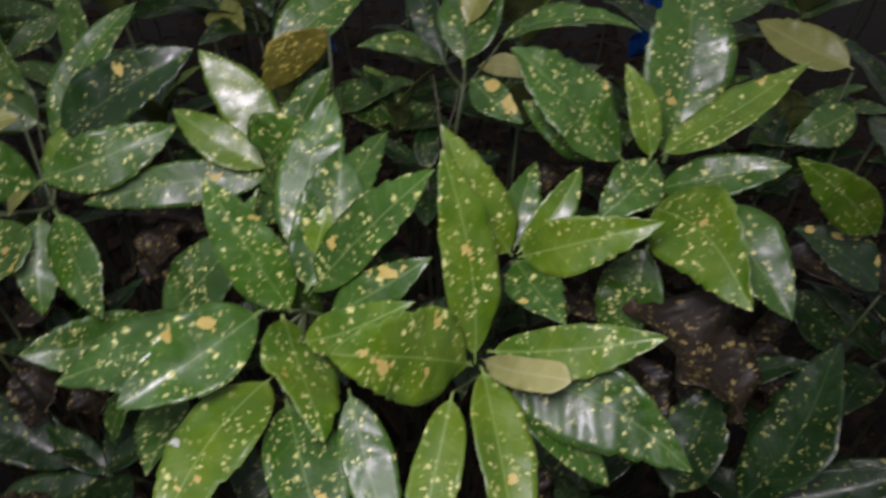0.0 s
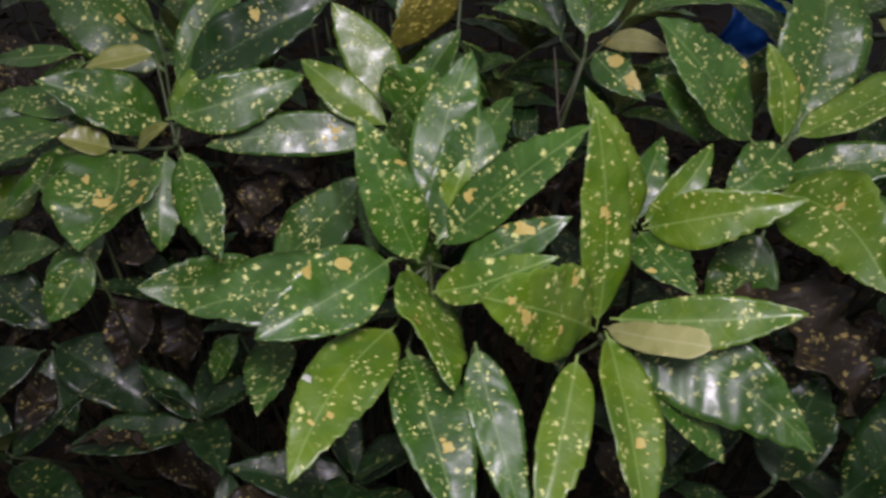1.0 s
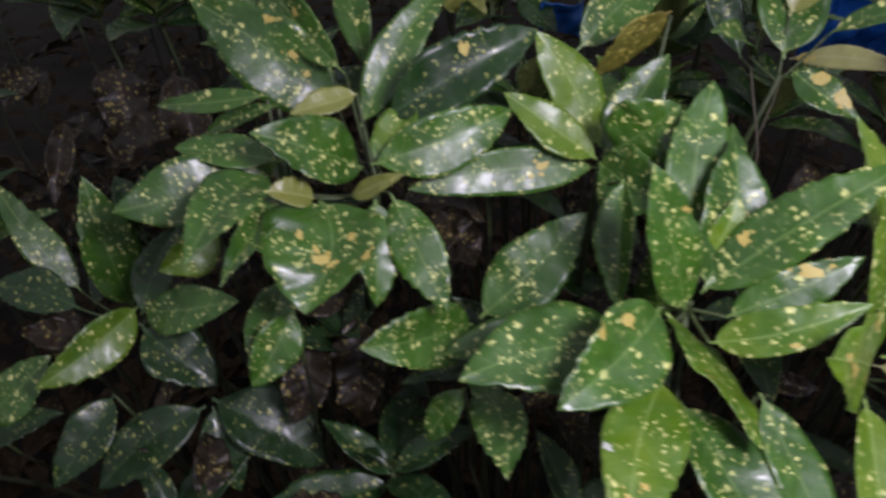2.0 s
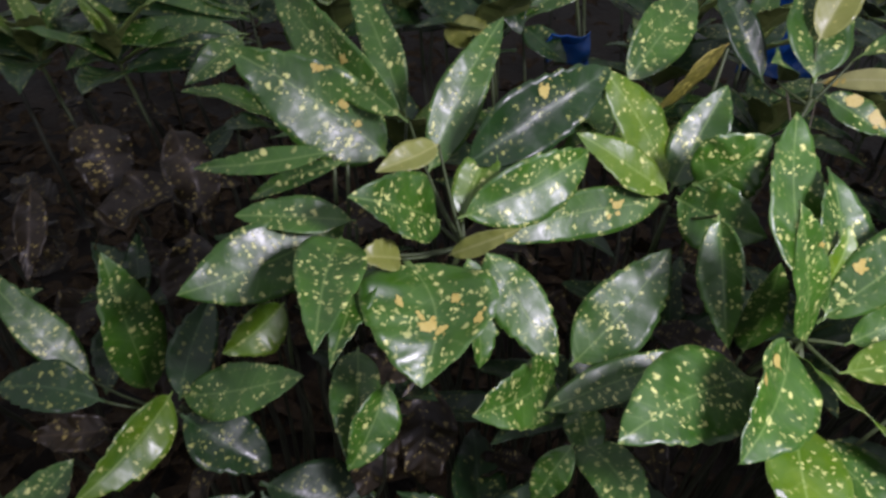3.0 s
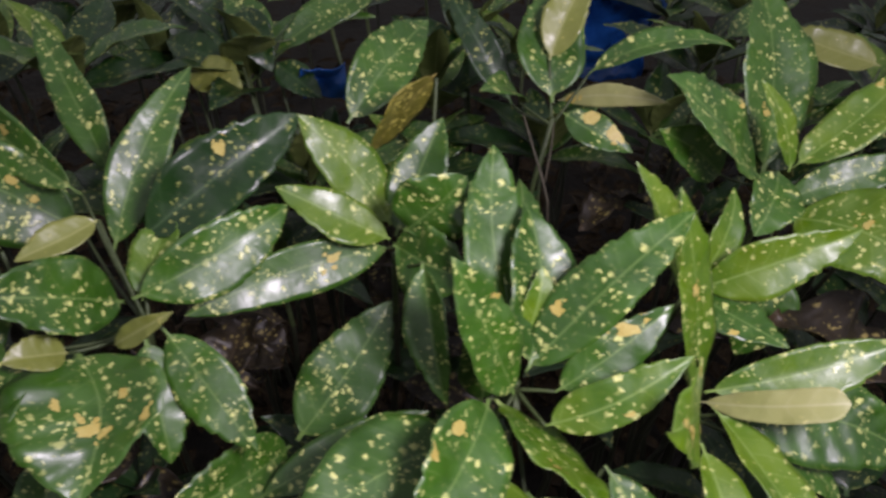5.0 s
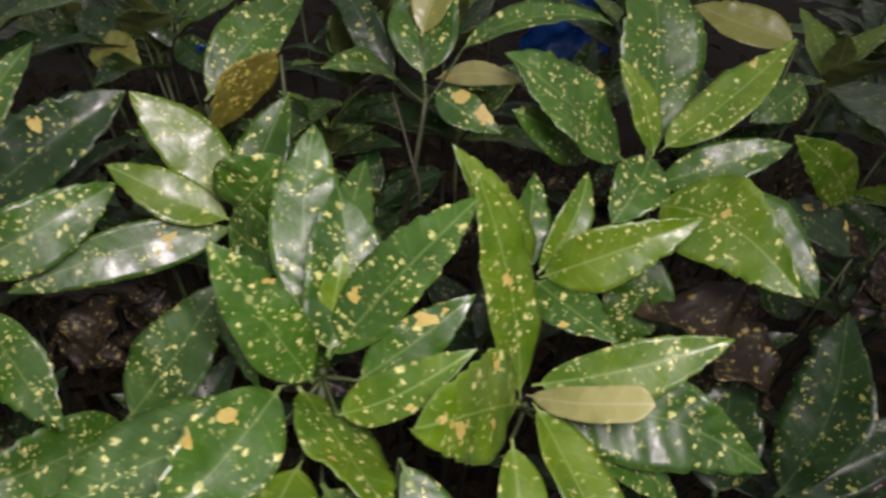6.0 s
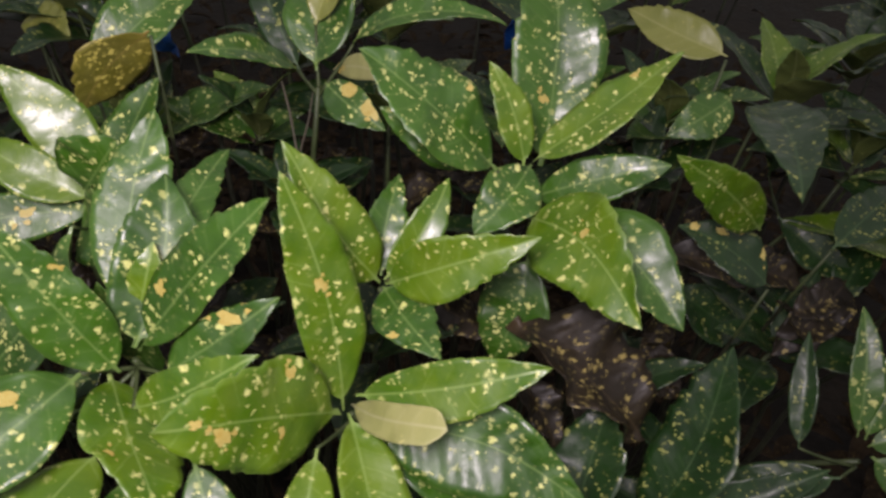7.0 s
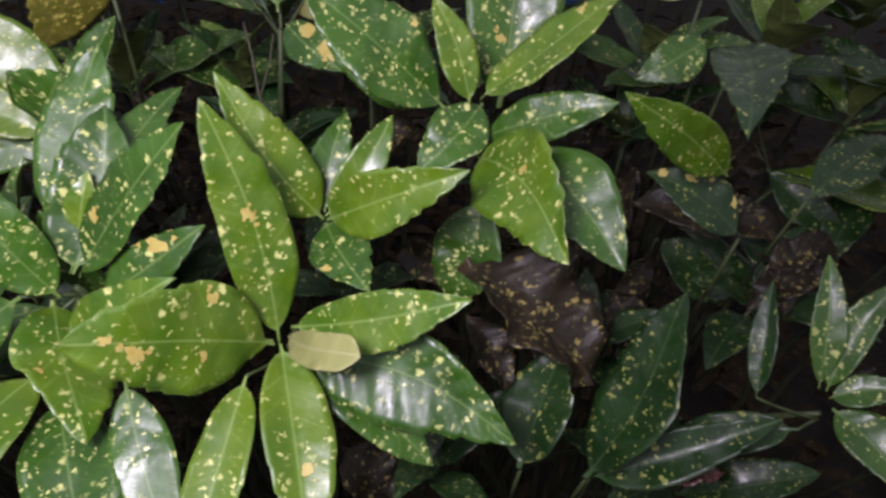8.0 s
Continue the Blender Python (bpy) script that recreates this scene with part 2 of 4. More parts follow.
def blade_mesh(length, width, curl, fold, wave, seed, mats, blotches=(), steps=26, cross=5, blunt=0.0, pucker=0.0, bow=0.0):
    """A leaf blade with a groove along its midrib, an arch, a wavy margin and a thickness; stalk at the origin, tip along +y, upper face +z."""
    rnd = random.Random(seed)
    ph, ph2, bend = rnd.uniform(0, 6.3), rnd.uniform(0, 6.3), rnd.uniform(-0.06, 0.06)
    droop, lop = rnd.uniform(-0.01, 0.09), rnd.uniform(-0.10, 0.10)
    belly, swell = rnd.uniform(-0.09, 0.09), rnd.uniform(0.0, 0.06)
    margin = [(rnd.uniform(6.5, 11.0), rnd.random(), rnd.uniform(0.04, 0.14)) for _ in (0, 1)]
    wide = 2 * cross + 1

    def place(u, v):
        hw = width / 2 * half_width(u * (1 - blunt), belly, *margin[0 if v < 0 else 1])
        hw *= 1 + swell * math.sin(2 * math.pi * 1.6 * u + ph2 + (0.9 if v > 0 else 0))
        if blunt and u > 0.9:
            hw *= math.sqrt(max(0.02, 1 - ((u - 0.9) / 0.1) ** 2))
        x = v * hw * (1 + lop * (1 if v > 0 else -1)) + (bend + bow) * length * math.sin(math.pi * u)
        z = curl * length * (4 * u * (1 - u)) ** 0.8 + fold * hw * (abs(v) ** 1.25)
        z += wave * width * abs(v) * (math.sin(2 * math.pi * 2.3 * u + ph + (1.4 if v > 0 else 0)) + 0.5 * math.sin(2 * math.pi * 4.7 * u + ph2 * (1 if v > 0 else 2)))
        z += pucker * width * abs(v) ** 0.7 * (1 - abs(v) ** 4) * math.sin(2 * math.pi * (8.5 * u - 1.3 * abs(v)) + ph)
        z -= droop * length * u ** 4
        y = u * length
        return Vector((x, y, z)), hw

    thick = 0.0006
    verts, faces, slots, uvm, uvb = [], [], [], [], []
    for low in (0, 1):
        for i in range(steps + 1):
            for j in range(wide):
                v = -1 + 2 * j / (wide - 1)
                p, hw = place(i / steps, v)
                verts.append(p - Vector((0, 0, thick * low)))
                uvm.append((v * hw, i / steps * length))
                uvb.append((0.5 + v / 2, i / steps))
    n = (steps + 1) * wide
    for i in range(steps):
        for j in range(wide - 1):
            a = i * wide + j
            faces.append((a, a + 1, a + wide + 1, a + wide))
            faces.append((n + a, n + a + wide, n + a + wide + 1, n + a + 1))
        for a, b in ((i * wide, (i + 1) * wide), ((i + 1) * wide + wide - 1, i * wide + wide - 1)):
            faces.append((a, b, n + b, n + a))
    slots += [3 if min(f) >= n else 0 for f in faces]
    marks = []
    for u0, v0, size, slot in blotches:
        marks.append((u0, v0, size * 0.78, slot))
        for _ in range(rnd.randint(1, 3)):
            marks.append((u0 + rnd.uniform(-1.5, 1.5) * size / length, v0 + rnd.uniform(-2.6, 2.6) * size / width, size * rnd.uniform(0.14, 0.36), slot))
    for u0, v0, size, slot in marks:
        centre, ring = len(verts), 18
        turn, flat = rnd.uniform(0, math.pi), rnd.uniform(0.62, 0.95)
        ragged = [(h, rnd.uniform(0.04, 0.30) / h ** 0.35, rnd.uniform(0, 6.3)) for h in (2, 3, 4, 6)]
        for r in range(ring + 1):
            a = 2 * math.pi * r / ring
            rad = 0 if r == ring else size * max(0.2, 0.95 + sum(k * math.sin(h * a + q) for h, k, q in ragged))
            dx, dy = rad * math.cos(a), rad * flat * math.sin(a)
            dx, dy = dx * math.cos(turn) - dy * math.sin(turn), dx * math.sin(turn) + dy * math.cos(turn)
            u = min(max(u0 + dy / length, 0.06), 0.96)
            hw = max(place(u, 0)[1], 0.002)
            v = min(max(v0 + dx / hw, -0.96), 0.96)
            verts.append(place(u, v)[0] + Vector((0, 0, 0.0007)))
            uvm.append((v * hw, u * length))
            uvb.append((0.5 + v / 2, u))
        for r in range(ring):
            faces.append((centre + r, centre + (r + 1) % ring, centre + ring))
            slots.append(slot)
    me = mesh_from("leaf", verts, faces, mats)
    me.polygons.foreach_set("material_index", slots)
    for layer, table in (("metres", uvm), ("blade", uvb)):
        uv = me.uv_layers.new(name=layer)
        flat = [c for loop in me.loops for c in table[loop.vertex_index]]
        uv.data.foreach_set("uv", flat)
    return me


def leaf_pose(at, heading, rise, twist):
    """Stalk at a place, blade pointing to a compass heading (0 is +y, 90 is +x) and up by rise, rolled about its midrib by twist."""
    h, r = radians(heading), radians(rise)
    along = Vector((math.sin(h) * math.cos(r), math.cos(h) * math.cos(r), math.sin(r)))
    up = (Vector((0, 0, 1)) - along * along.z).normalized()
    side = along.cross(up)
    top = up * math.cos(radians(twist)) + side * math.sin(radians(twist))
    across = along.cross(top)
    m = Matrix((across, along, top)).transposed().to_4x4()
    m.translation = Vector(at)
    return m


def shrub(name, x, y, label):
    ob = new(name)
    ob.location = (x, y, 0)
    return tagged(ob, label, "shrub", "spotted laurel shrubs")


def branch(plant, node, root, seed, thick=0.0034):
    """A bare stem from the ground to a node; the leaves sit on it."""
    rnd = random.Random(seed)
    base = Vector(plant.location)
    a, b = Vector((*root, 0.0)) - base, Vector(node) - base
    path, radii = [], []
    for k in range(13):
        s = k / 12
        p = a.lerp(b, s)
        p += Vector((rnd.uniform(-1, 1), rnd.uniform(-1, 1), 0)) * 0.012 * math.sin(math.pi * s)
        p += Vector((b.x - a.x, b.y - a.y, 0)) * (s ** 1.6 - s)
        path.append(p)
        radii.append(thick * (2.1 - 1.35 * s))
    me = mesh_from("branch", *tube(path, radii), [BARK, SHOOT])
    me.polygons.foreach_set("material_index", [1 if f.center.z > b.z - 0.08 else 0 for f in me.polygons])
    ob = new("branch", me)
    ob.parent = plant
    return ob


def side_shoot(stem, node, at):
    """A thin shoot that carries one leaf away from the main stem."""
    base = Vector(stem.parent.location)
    a, b = Vector(node) - base, Vector(at) - base
    bend = a.lerp(b, 0.55) - Vector((0, 0, 0.25 * (b - a).length))
    path = [(1 - s) ** 2 * (a - Vector((0, 0, 0.02))) + 2 * s * (1 - s) * bend + s * s * b for s in (0, 0.17, 0.33, 0.5, 0.67, 0.83, 1)]
    ob = new("side_shoot", mesh_from("side_shoot", *tube(path, [0.0019 - 0.0001 * k for k in range(7)], 6), [SHOOT]))
    ob.parent = stem
    return ob


SEED = [0]


def leaf(stem, at, heading, rise, length, width, twist, tone="mature", curl=0.05, fold=0.28, wave=0.026, blotches=(), blunt=0.0, pucker=0.006, bow=0.0):
    SEED[0] += 1
    me = blade_mesh(length, width, curl, fold, wave, SEED[0], [TONES[tone], ORANGE, PALE, TONES[tone] if tone in ("olive", "cream", "ochre") else UNDERSIDE], blotches, blunt=blunt, pucker=pucker, bow=bow, steps=56 if pucker > 0.005 or blunt else 26)
    ob = new("leaf", me)
    ob.parent = stem
    ob.matrix_basis = Matrix.Translation(-Vector(stem.parent.location)) @ leaf_pose(at, heading, rise, twist)
    return ob


def whorl(stem, node, seed, leaves=8, size=0.13, lean=(0, 0), tone=None):
    """A chance rosette for the outskirts of the shrubs."""
    rnd = random.Random(seed)
    turn = rnd.uniform(0, 360)
    for k in range(leaves):
        inner = k / leaves
        heading = turn + k * 137.5 + rnd.uniform(-15, 15)
        rise = 10 + 48 * inner + rnd.uniform(-12, 12) + lean[1] * math.cos(radians(heading - lean[0]))
        length = size * (1.12 - 0.5 * inner) * rnd.uniform(0.85, 1.15)
        at = Vector(node) + Vector((0, 0, 0.035 * inner - 0.02))
        leaf(stem, at, heading, rise, length, length * rnd.uniform(0.34, 0.44), rnd.uniform(-14, 14),
             tone or rnd.choice(("young", "mature", "mature", "dark_green", "dark_green", "dark_green")), curl=rnd.uniform(0.03, 0.09))


# ---- three spotted laurels grown into one another ----
left_shrub = shrub("spotted_laurel", -0.45, 0.80, "spotted laurel shrub with dark glossy yellow-flecked leaves")
middle_shrub = shrub("spotted_laurel", -0.08, 0.78, "spotted laurel shrub with long arching yellow-flecked leaves")
right_shrub = shrub("spotted_laurel", 0.28, 0.76, "spotted laurel shrub with bright green yellow-flecked leaves")

stem = branch(middle_shrub, (-0.117, 0.458, 1.054), (-0.13, 0.75), 1)
leaf(stem, (-0.125, 0.447, 1.055), -78, 69, 0.141, 0.051, -47, blotches=[(0.66, 0.85, 0.005, 1)], fold=0.13, bow=-0.044, curl=0.034)
leaf(stem, (-0.114, 0.472, 1.076), 9, 40, 0.160, 0.059, 11, pucker=0.015, fold=0.09, bow=-0.011, curl=0.014)
leaf(stem, (-0.113, 0.469, 1.085), 22, 14, 0.173, 0.042, 20, fold=0.28, bow=0.0, curl=0.05)
leaf(stem, (-0.113, 0.454, 1.071), 17, 42, 0.126, 0.064, 24, fold=0.33, bow=0.084, curl=0.056)
leaf(stem, (-0.112, 0.470, 1.080), 49, 65, 0.062, 0.027, 33, "young")
leaf(stem, (-0.112, 0.458, 1.064), 94, 51, 0.169, 0.051, 41, blotches=[(0.31, -0.58, 0.007, 1)], fold=0.06, bow=-0.015, curl=0.007)
side_shoot(stem, (-0.117, 0.458, 1.066), (-0.094, 0.441, 1.055))
leaf(stem, (-0.094, 0.441, 1.055), 88, 36, 0.107, 0.039, 45, fold=0.12, blotches=[(0.65, -0.52, 0.011, 1)])
side_shoot(stem, (-0.117, 0.458, 1.066), (-0.112, 0.417, 1.051))
leaf(stem, (-0.112, 0.417, 1.051), 105, 37, 0.114, 0.036, 40, "young", blotches=[(0.53, 0.71, 0.004, 1)], fold=0.23, bow=0.101, curl=0.044)
leaf(stem, (-0.135, 0.454, 1.047), 155, -6, 0.126, 0.071, -38, "young", fold=0.0, curl=0.01, bow=0.089, blotches=[(0.57, 0.61, 0.005, 1)])
side_shoot(stem, (-0.117, 0.458, 1.066), (-0.147, 0.440, 1.065))
leaf(stem, (-0.147, 0.440, 1.065), -137, -2, 0.131, 0.064, -38, "mature", blotches=[(0.35, 0.54, 0.008, 1), (0.58, 0.85, 0.007, 1)], fold=0.39, bow=-0.03, curl=0.057)
side_shoot(stem, (-0.117, 0.458, 1.066), (-0.153, 0.428, 1.038))
leaf(stem, (-0.157, 0.444, 1.022), -113, 9, 0.158, 0.080, -17, fold=0.0, curl=0.055, pucker=0.003, bow=-0.017)
side_shoot(stem, (-0.117, 0.458, 1.066), (-0.141, 0.412, 1.016))
leaf(stem, (-0.141, 0.412, 1.016), -160, -1, 0.163, 0.062, -6, "young", fold=0.11, blotches=[(0.55, 0.85, 0.006, 2), (0.66, -0.34, 0.004, 1), (0.73, 0.11, 0.004, 1)], bow=0.038, curl=0.049)
side_shoot(stem, (-0.117, 0.458, 1.066), (-0.130, 0.399, 1.002))
leaf(stem, (-0.130, 0.399, 1.002), 159, -9, 0.164, 0.062, -2, blotches=[(0.59, -0.26, 0.006, 1)], fold=0.29, bow=-0.01, curl=0.051)
twig = branch(middle_shrub, (-0.075, 0.390, 1.022), (-0.10, 0.53), 463, 0.0022)
leaf(twig, (-0.075, 0.390, 1.026), 159, -25, 0.150, 0.042, 3, pucker=0.015, fold=0.05, curl=0.031, bow=0.003)
twig = branch(middle_shrub, (-0.273, 0.479, 0.910), (-0.21, 0.56), 641, 0.0022)
leaf(twig, (-0.273, 0.479, 0.914), 172, 7, 0.106, 0.052, 10, fold=0.13, bow=-0.113, curl=0.037)
twig = branch(middle_shrub, (-0.293, 0.455, 0.941), (-0.22, 0.55), 782, 0.0022)
leaf(twig, (-0.293, 0.455, 0.945), -111, -61, 0.073, 0.032, -26, fold=0.26, bow=0.022, curl=0.047)

stem = branch(middle_shrub, (-0.271, 0.534, 0.943), (-0.04, 0.79), 2)
leaf(stem, (-0.283, 0.538, 0.940), -128, 21, 0.136, 0.062, -55, fold=0.31, bow=-0.076, curl=0.053)
side_shoot(stem, (-0.271, 0.534, 0.955), (-0.278, 0.525, 0.962))
leaf(stem, (-0.278, 0.525, 0.962), 64, 42, 0.140, 0.067, 31, fold=0.13, curl=0.023, bow=0.044)
side_shoot(stem, (-0.271, 0.534, 0.955), (-0.319, 0.485, 0.951))
leaf(stem, (-0.319, 0.485, 0.951), 86, 18, 0.154, 0.039, 29, fold=0.14, curl=0.015, bow=-0.015)
side_shoot(stem, (-0.271, 0.534, 0.955), (-0.268, 0.512, 0.926))
leaf(stem, (-0.268, 0.512, 0.926), -179, -13, 0.062, 0.038, 13)
twig = branch(middle_shrub, (-0.122, 0.507, 0.975), (-0.09, 0.62), 587, 0.0022)
leaf(twig, (-0.122, 0.507, 0.979), -139, 78, 0.123, 0.041, -151, fold=0.1, curl=0.02)

stem = branch(middle_shrub, (-0.170, 0.616, 1.068), (-0.13, 0.77), 3)
side_shoot(stem, (-0.170, 0.616, 1.080), (-0.164, 0.550, 1.107))
leaf(stem, (-0.164, 0.550, 1.107), -175, -47, 0.113, 0.041, 42, fold=0.54, curl=0.037, bow=0.04)
leaf(stem, (-0.167, 0.637, 1.083), -56, 49, 0.125, 0.056, -32, "young", fold=0.0, curl=0.002, pucker=0.002, bow=0.004)
leaf(stem, (-0.172, 0.620, 1.081), -75, 32, 0.107, 0.043, -36, "young", fold=0.17, curl=0.033, pucker=0.002, bow=0.008)
leaf(stem, (-0.165, 0.631, 1.075), 50, 50, 0.113, 0.051, 13, fold=0.28, curl=0.015, bow=-0.046)
leaf(stem, (-0.166, 0.597, 1.105), 120, 51, 0.077, 0.065, 86, fold=0.26, bow=0.052, curl=0.048)
leaf(stem, (-0.167, 0.626, 1.067), -102, -1, 0.185, 0.046, -55, fold=0.11, curl=0.025, pucker=0.003, blotches=[(0.31, 0.08, 0.008, 1)], bow=-0.011)
leaf(stem, (-0.172, 0.607, 1.086), 148, 5, 0.089, 0.065, 63, fold=0.28, bow=0.022, curl=0.05)
twig = branch(middle_shrub, (-0.110, 0.695, 1.190), (-0.12, 0.72), 631, 0.0022)
leaf(twig, (-0.110, 0.695, 1.194), -106, -42, 0.091, 0.071, -118, "ochre", fold=0.04, wave=0.01, curl=0.013, bow=0.085)
twig = branch(middle_shrub, (-0.182, 0.740, 1.128), (-0.15, 0.75), 818, 0.0022)
leaf(twig, (-0.182, 0.740, 1.132), 50, 23, 0.155, 0.058, 37, fold=0.34, bow=0.027, curl=0.056)

stem = branch(left_shrub, (-0.374, 0.581, 1.073), (-0.45, 0.76), 4)
side_shoot(stem, (-0.374, 0.581, 1.085), (-0.423, 0.701, 1.081))
leaf(stem, (-0.423, 0.701, 1.081), -77, 34, 0.177, 0.083, -58, fold=0.2, blotches=[(0.58, 0.75, 0.007, 1), (0.37, 0.3, 0.007, 1), (0.25, 0.16, 0.006, 1)], bow=0.043, curl=0.041)
side_shoot(stem, (-0.374, 0.581, 1.085), (-0.410, 0.676, 1.133))
leaf(stem, (-0.410, 0.676, 1.133), -38, 22, 0.217, 0.054, -65, blotches=[(0.39, 0.24, 0.006, 1)], fold=0.21, bow=-0.012, curl=0.03)
twig = branch(left_shrub, (-0.398, 0.765, 1.083), (-0.43, 0.69), 514, 0.0022)
leaf(twig, (-0.398, 0.765, 1.087), -23, 41, 0.175, 0.040, -32, fold=0.12, bow=-0.02, curl=0.018)
side_shoot(stem, (-0.374, 0.581, 1.085), (-0.396, 0.652, 1.089))
leaf(stem, (-0.396, 0.652, 1.089), 42, 43, 0.171, 0.045, 30, fold=0.2, bow=-0.082, curl=0.044)
side_shoot(stem, (-0.374, 0.581, 1.085), (-0.372, 0.626, 1.114))
leaf(stem, (-0.372, 0.626, 1.114), 77, 29, 0.160, 0.062, 55, "dark_green", blotches=[(0.59, -0.54, 0.007, 1)], fold=0.38, bow=-0.038, curl=0.03)
leaf(stem, (-0.381, 0.585, 1.092), 74, 16, 0.138, 0.057, 59, fold=0.22, bow=-0.034, curl=0.051)
side_shoot(stem, (-0.374, 0.581, 1.085), (-0.394, 0.620, 1.143))
leaf(stem, (-0.394, 0.620, 1.143), -119, -2, 0.062, 0.027, -29, "olive", fold=0.26, bow=-0.067, curl=0.049)
leaf(stem, (-0.395, 0.547, 1.084), 120, 39, 0.071, 0.018, 52, "olive", fold=0.26, bow=-0.014, curl=0.047)
leaf(stem, (-0.391, 0.606, 1.073), -126, 36, 0.123, 0.059, -55, fold=0.31, bow=0.044, curl=0.052)
side_shoot(stem, (-0.374, 0.581, 1.085), (-0.426, 0.569, 1.064))
leaf(stem, (-0.426, 0.569, 1.064), -179, -17, 0.114, 0.112, 3, blotches=[(0.6, 0.12, 0.009, 1), (0.63, -0.09, 0.006, 1), (0.41, 0.46, 0.006, 1), (0.42, -0.35, 0.006, 1), (0.61, -0.72, 0.006, 1)], fold=0.37, bow=-0.1, curl=0.054)
side_shoot(stem, (-0.374, 0.581, 1.085), (-0.362, 0.563, 1.076))
leaf(stem, (-0.362, 0.563, 1.076), 149, -31, 0.115, 0.048, 27, fold=0.0, curl=-0.001, bow=0.037)
twig = branch(left_shrub, (-0.468, 0.619, 1.067), (-0.46, 0.66), 810, 0.0022)
leaf(twig, (-0.468, 0.619, 1.071), -116, -5, 0.156, 0.068, -49, fold=0.05, curl=0.04, pucker=0.004, bow=-0.006)
twig = branch(left_shrub, (-0.464, 0.602, 1.078), (-0.46, 0.67), 88, 0.0022)
leaf(twig, (-0.464, 0.602, 1.082), -85, 4, 0.100, 0.036, -27, fold=0.29, bow=0.023, curl=0.051)
twig = branch(left_shrub, (-0.478, 0.581, 1.079), (-0.46, 0.66), 228, 0.0022)
leaf(twig, (-0.478, 0.581, 1.083), -169, 7, 0.146, 0.054, -10, "mature", fold=0.27, bow=-0.013, curl=0.049)
side_shoot(stem, (-0.374, 0.581, 1.085), (-0.460, 0.578, 1.067))
leaf(stem, (-0.460, 0.578, 1.067), -162, -8, 0.116, 0.035, 2, fold=0.28, bow=0.025, curl=0.05)
twig = branch(left_shrub, (-0.528, 0.585, 1.007), (-0.49, 0.65), 508, 0.0022)
leaf(twig, (-0.528, 0.585, 1.011), -126, -18, 0.067, 0.044, -62, "young", fold=0.33, bow=-0.032, curl=0.053)
twig = branch(left_shrub, (-0.447, 0.504, 0.984), (-0.45, 0.61), 659, 0.0022)
leaf(twig, (-0.447, 0.504, 0.988), -140, -45, 0.080, 0.044, -50, fold=0.3)
twig = branch(left_shrub, (-0.466, 0.567, 0.962), (-0.46, 0.63), 812, 0.0022)
leaf(twig, (-0.466, 0.567, 0.966), -171, -15, 0.110, 0.045, -4, fold=0.32, bow=-0.044, curl=0.053)
twig = branch(left_shrub, (-0.479, 0.642, 1.122), (-0.47, 0.69), 954, 0.0022)
leaf(twig, (-0.479, 0.642, 1.126), -73, -14, 0.136, 0.024, -40, fold=0.28, bow=0.0, curl=0.05)
twig = branch(left_shrub, (-0.468, 0.635, 1.117), (-0.47, 0.69), 196, 0.0022)
leaf(twig, (-0.468, 0.635, 1.121), -72, -31, 0.106, 0.019, -48, fold=0.28, bow=0.0, curl=0.05)
side_shoot(stem, (-0.374, 0.581, 1.085), (-0.376, 0.560, 1.072))
leaf(stem, (-0.376, 0.560, 1.072), 174, -44, 0.094, 0.047, -23, "mature", fold=0.29, bow=0.075, curl=0.052)
leaf(stem, (-0.375, 0.591, 1.083), 35, 40, 0.076, 0.041, 1, "young", fold=0.34, bow=-0.041, curl=0.055)
side_shoot(stem, (-0.374, 0.581, 1.085), (-0.430, 0.565, 1.068))
leaf(stem, (-0.430, 0.565, 1.068), -120, 29, 0.048, 0.029, -42, "olive")

stem = branch(left_shrub, (-0.635, 0.597, 0.873), (-0.42, 0.75), 5)
leaf(stem, (-0.672, 0.647, 0.841), -38, 80, 0.170, 0.065, 1, fold=0.12, bow=-0.027, curl=0.031)
leaf(stem, (-0.635, 0.596, 0.883), 30, 46, 0.104, 0.046, 28, "dark_green")
leaf(stem, (-0.635, 0.603, 0.880), 110, 27, 0.139, 0.054, 33, fold=0.21, bow=0.041, curl=0.042)
side_shoot(stem, (-0.635, 0.597, 0.885), (-0.728, 0.655, 0.857))
leaf(stem, (-0.728, 0.655, 0.857), -56, 44, 0.159, 0.042, -16, fold=0.06, bow=0.026, curl=0.05)
leaf(stem, (-0.641, 0.605, 0.887), -147, -6, 0.128, 0.052, -56, "young", fold=0.3, bow=-0.033, curl=0.052)
twig = branch(left_shrub, (-0.813, 0.523, 0.782), (-0.66, 0.61), 304, 0.0022)
leaf(twig, (-0.813, 0.523, 0.786), 60, 33, 0.109, 0.056, 34)
twig = branch(left_shrub, (-0.663, 0.541, 0.812), (-0.57, 0.63), 443, 0.0022)
leaf(twig, (-0.663, 0.541, 0.816), -147, -30, 0.112, 0.051, -25, "dark_green")
leaf(stem, (-0.635, 0.587, 0.873), 116, -25, 0.103, 0.065, 17, "dark_green")
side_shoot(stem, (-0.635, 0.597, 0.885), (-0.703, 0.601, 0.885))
leaf(stem, (-0.703, 0.601, 0.885), -80, 8, 0.099, 0.052, -23, "dark_green")

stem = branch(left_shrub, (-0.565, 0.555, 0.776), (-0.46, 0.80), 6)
leaf(stem, (-0.574, 0.552, 0.784), -122, -24, 0.145, 0.064, -26, "dark_green")
leaf(stem, (-0.567, 0.557, 0.791), 107, -23, 0.148, 0.081, 20, "dark_green")
leaf(stem, (-0.566, 0.552, 0.784), 151, -45, 0.101, 0.049, 3, "dark_green")

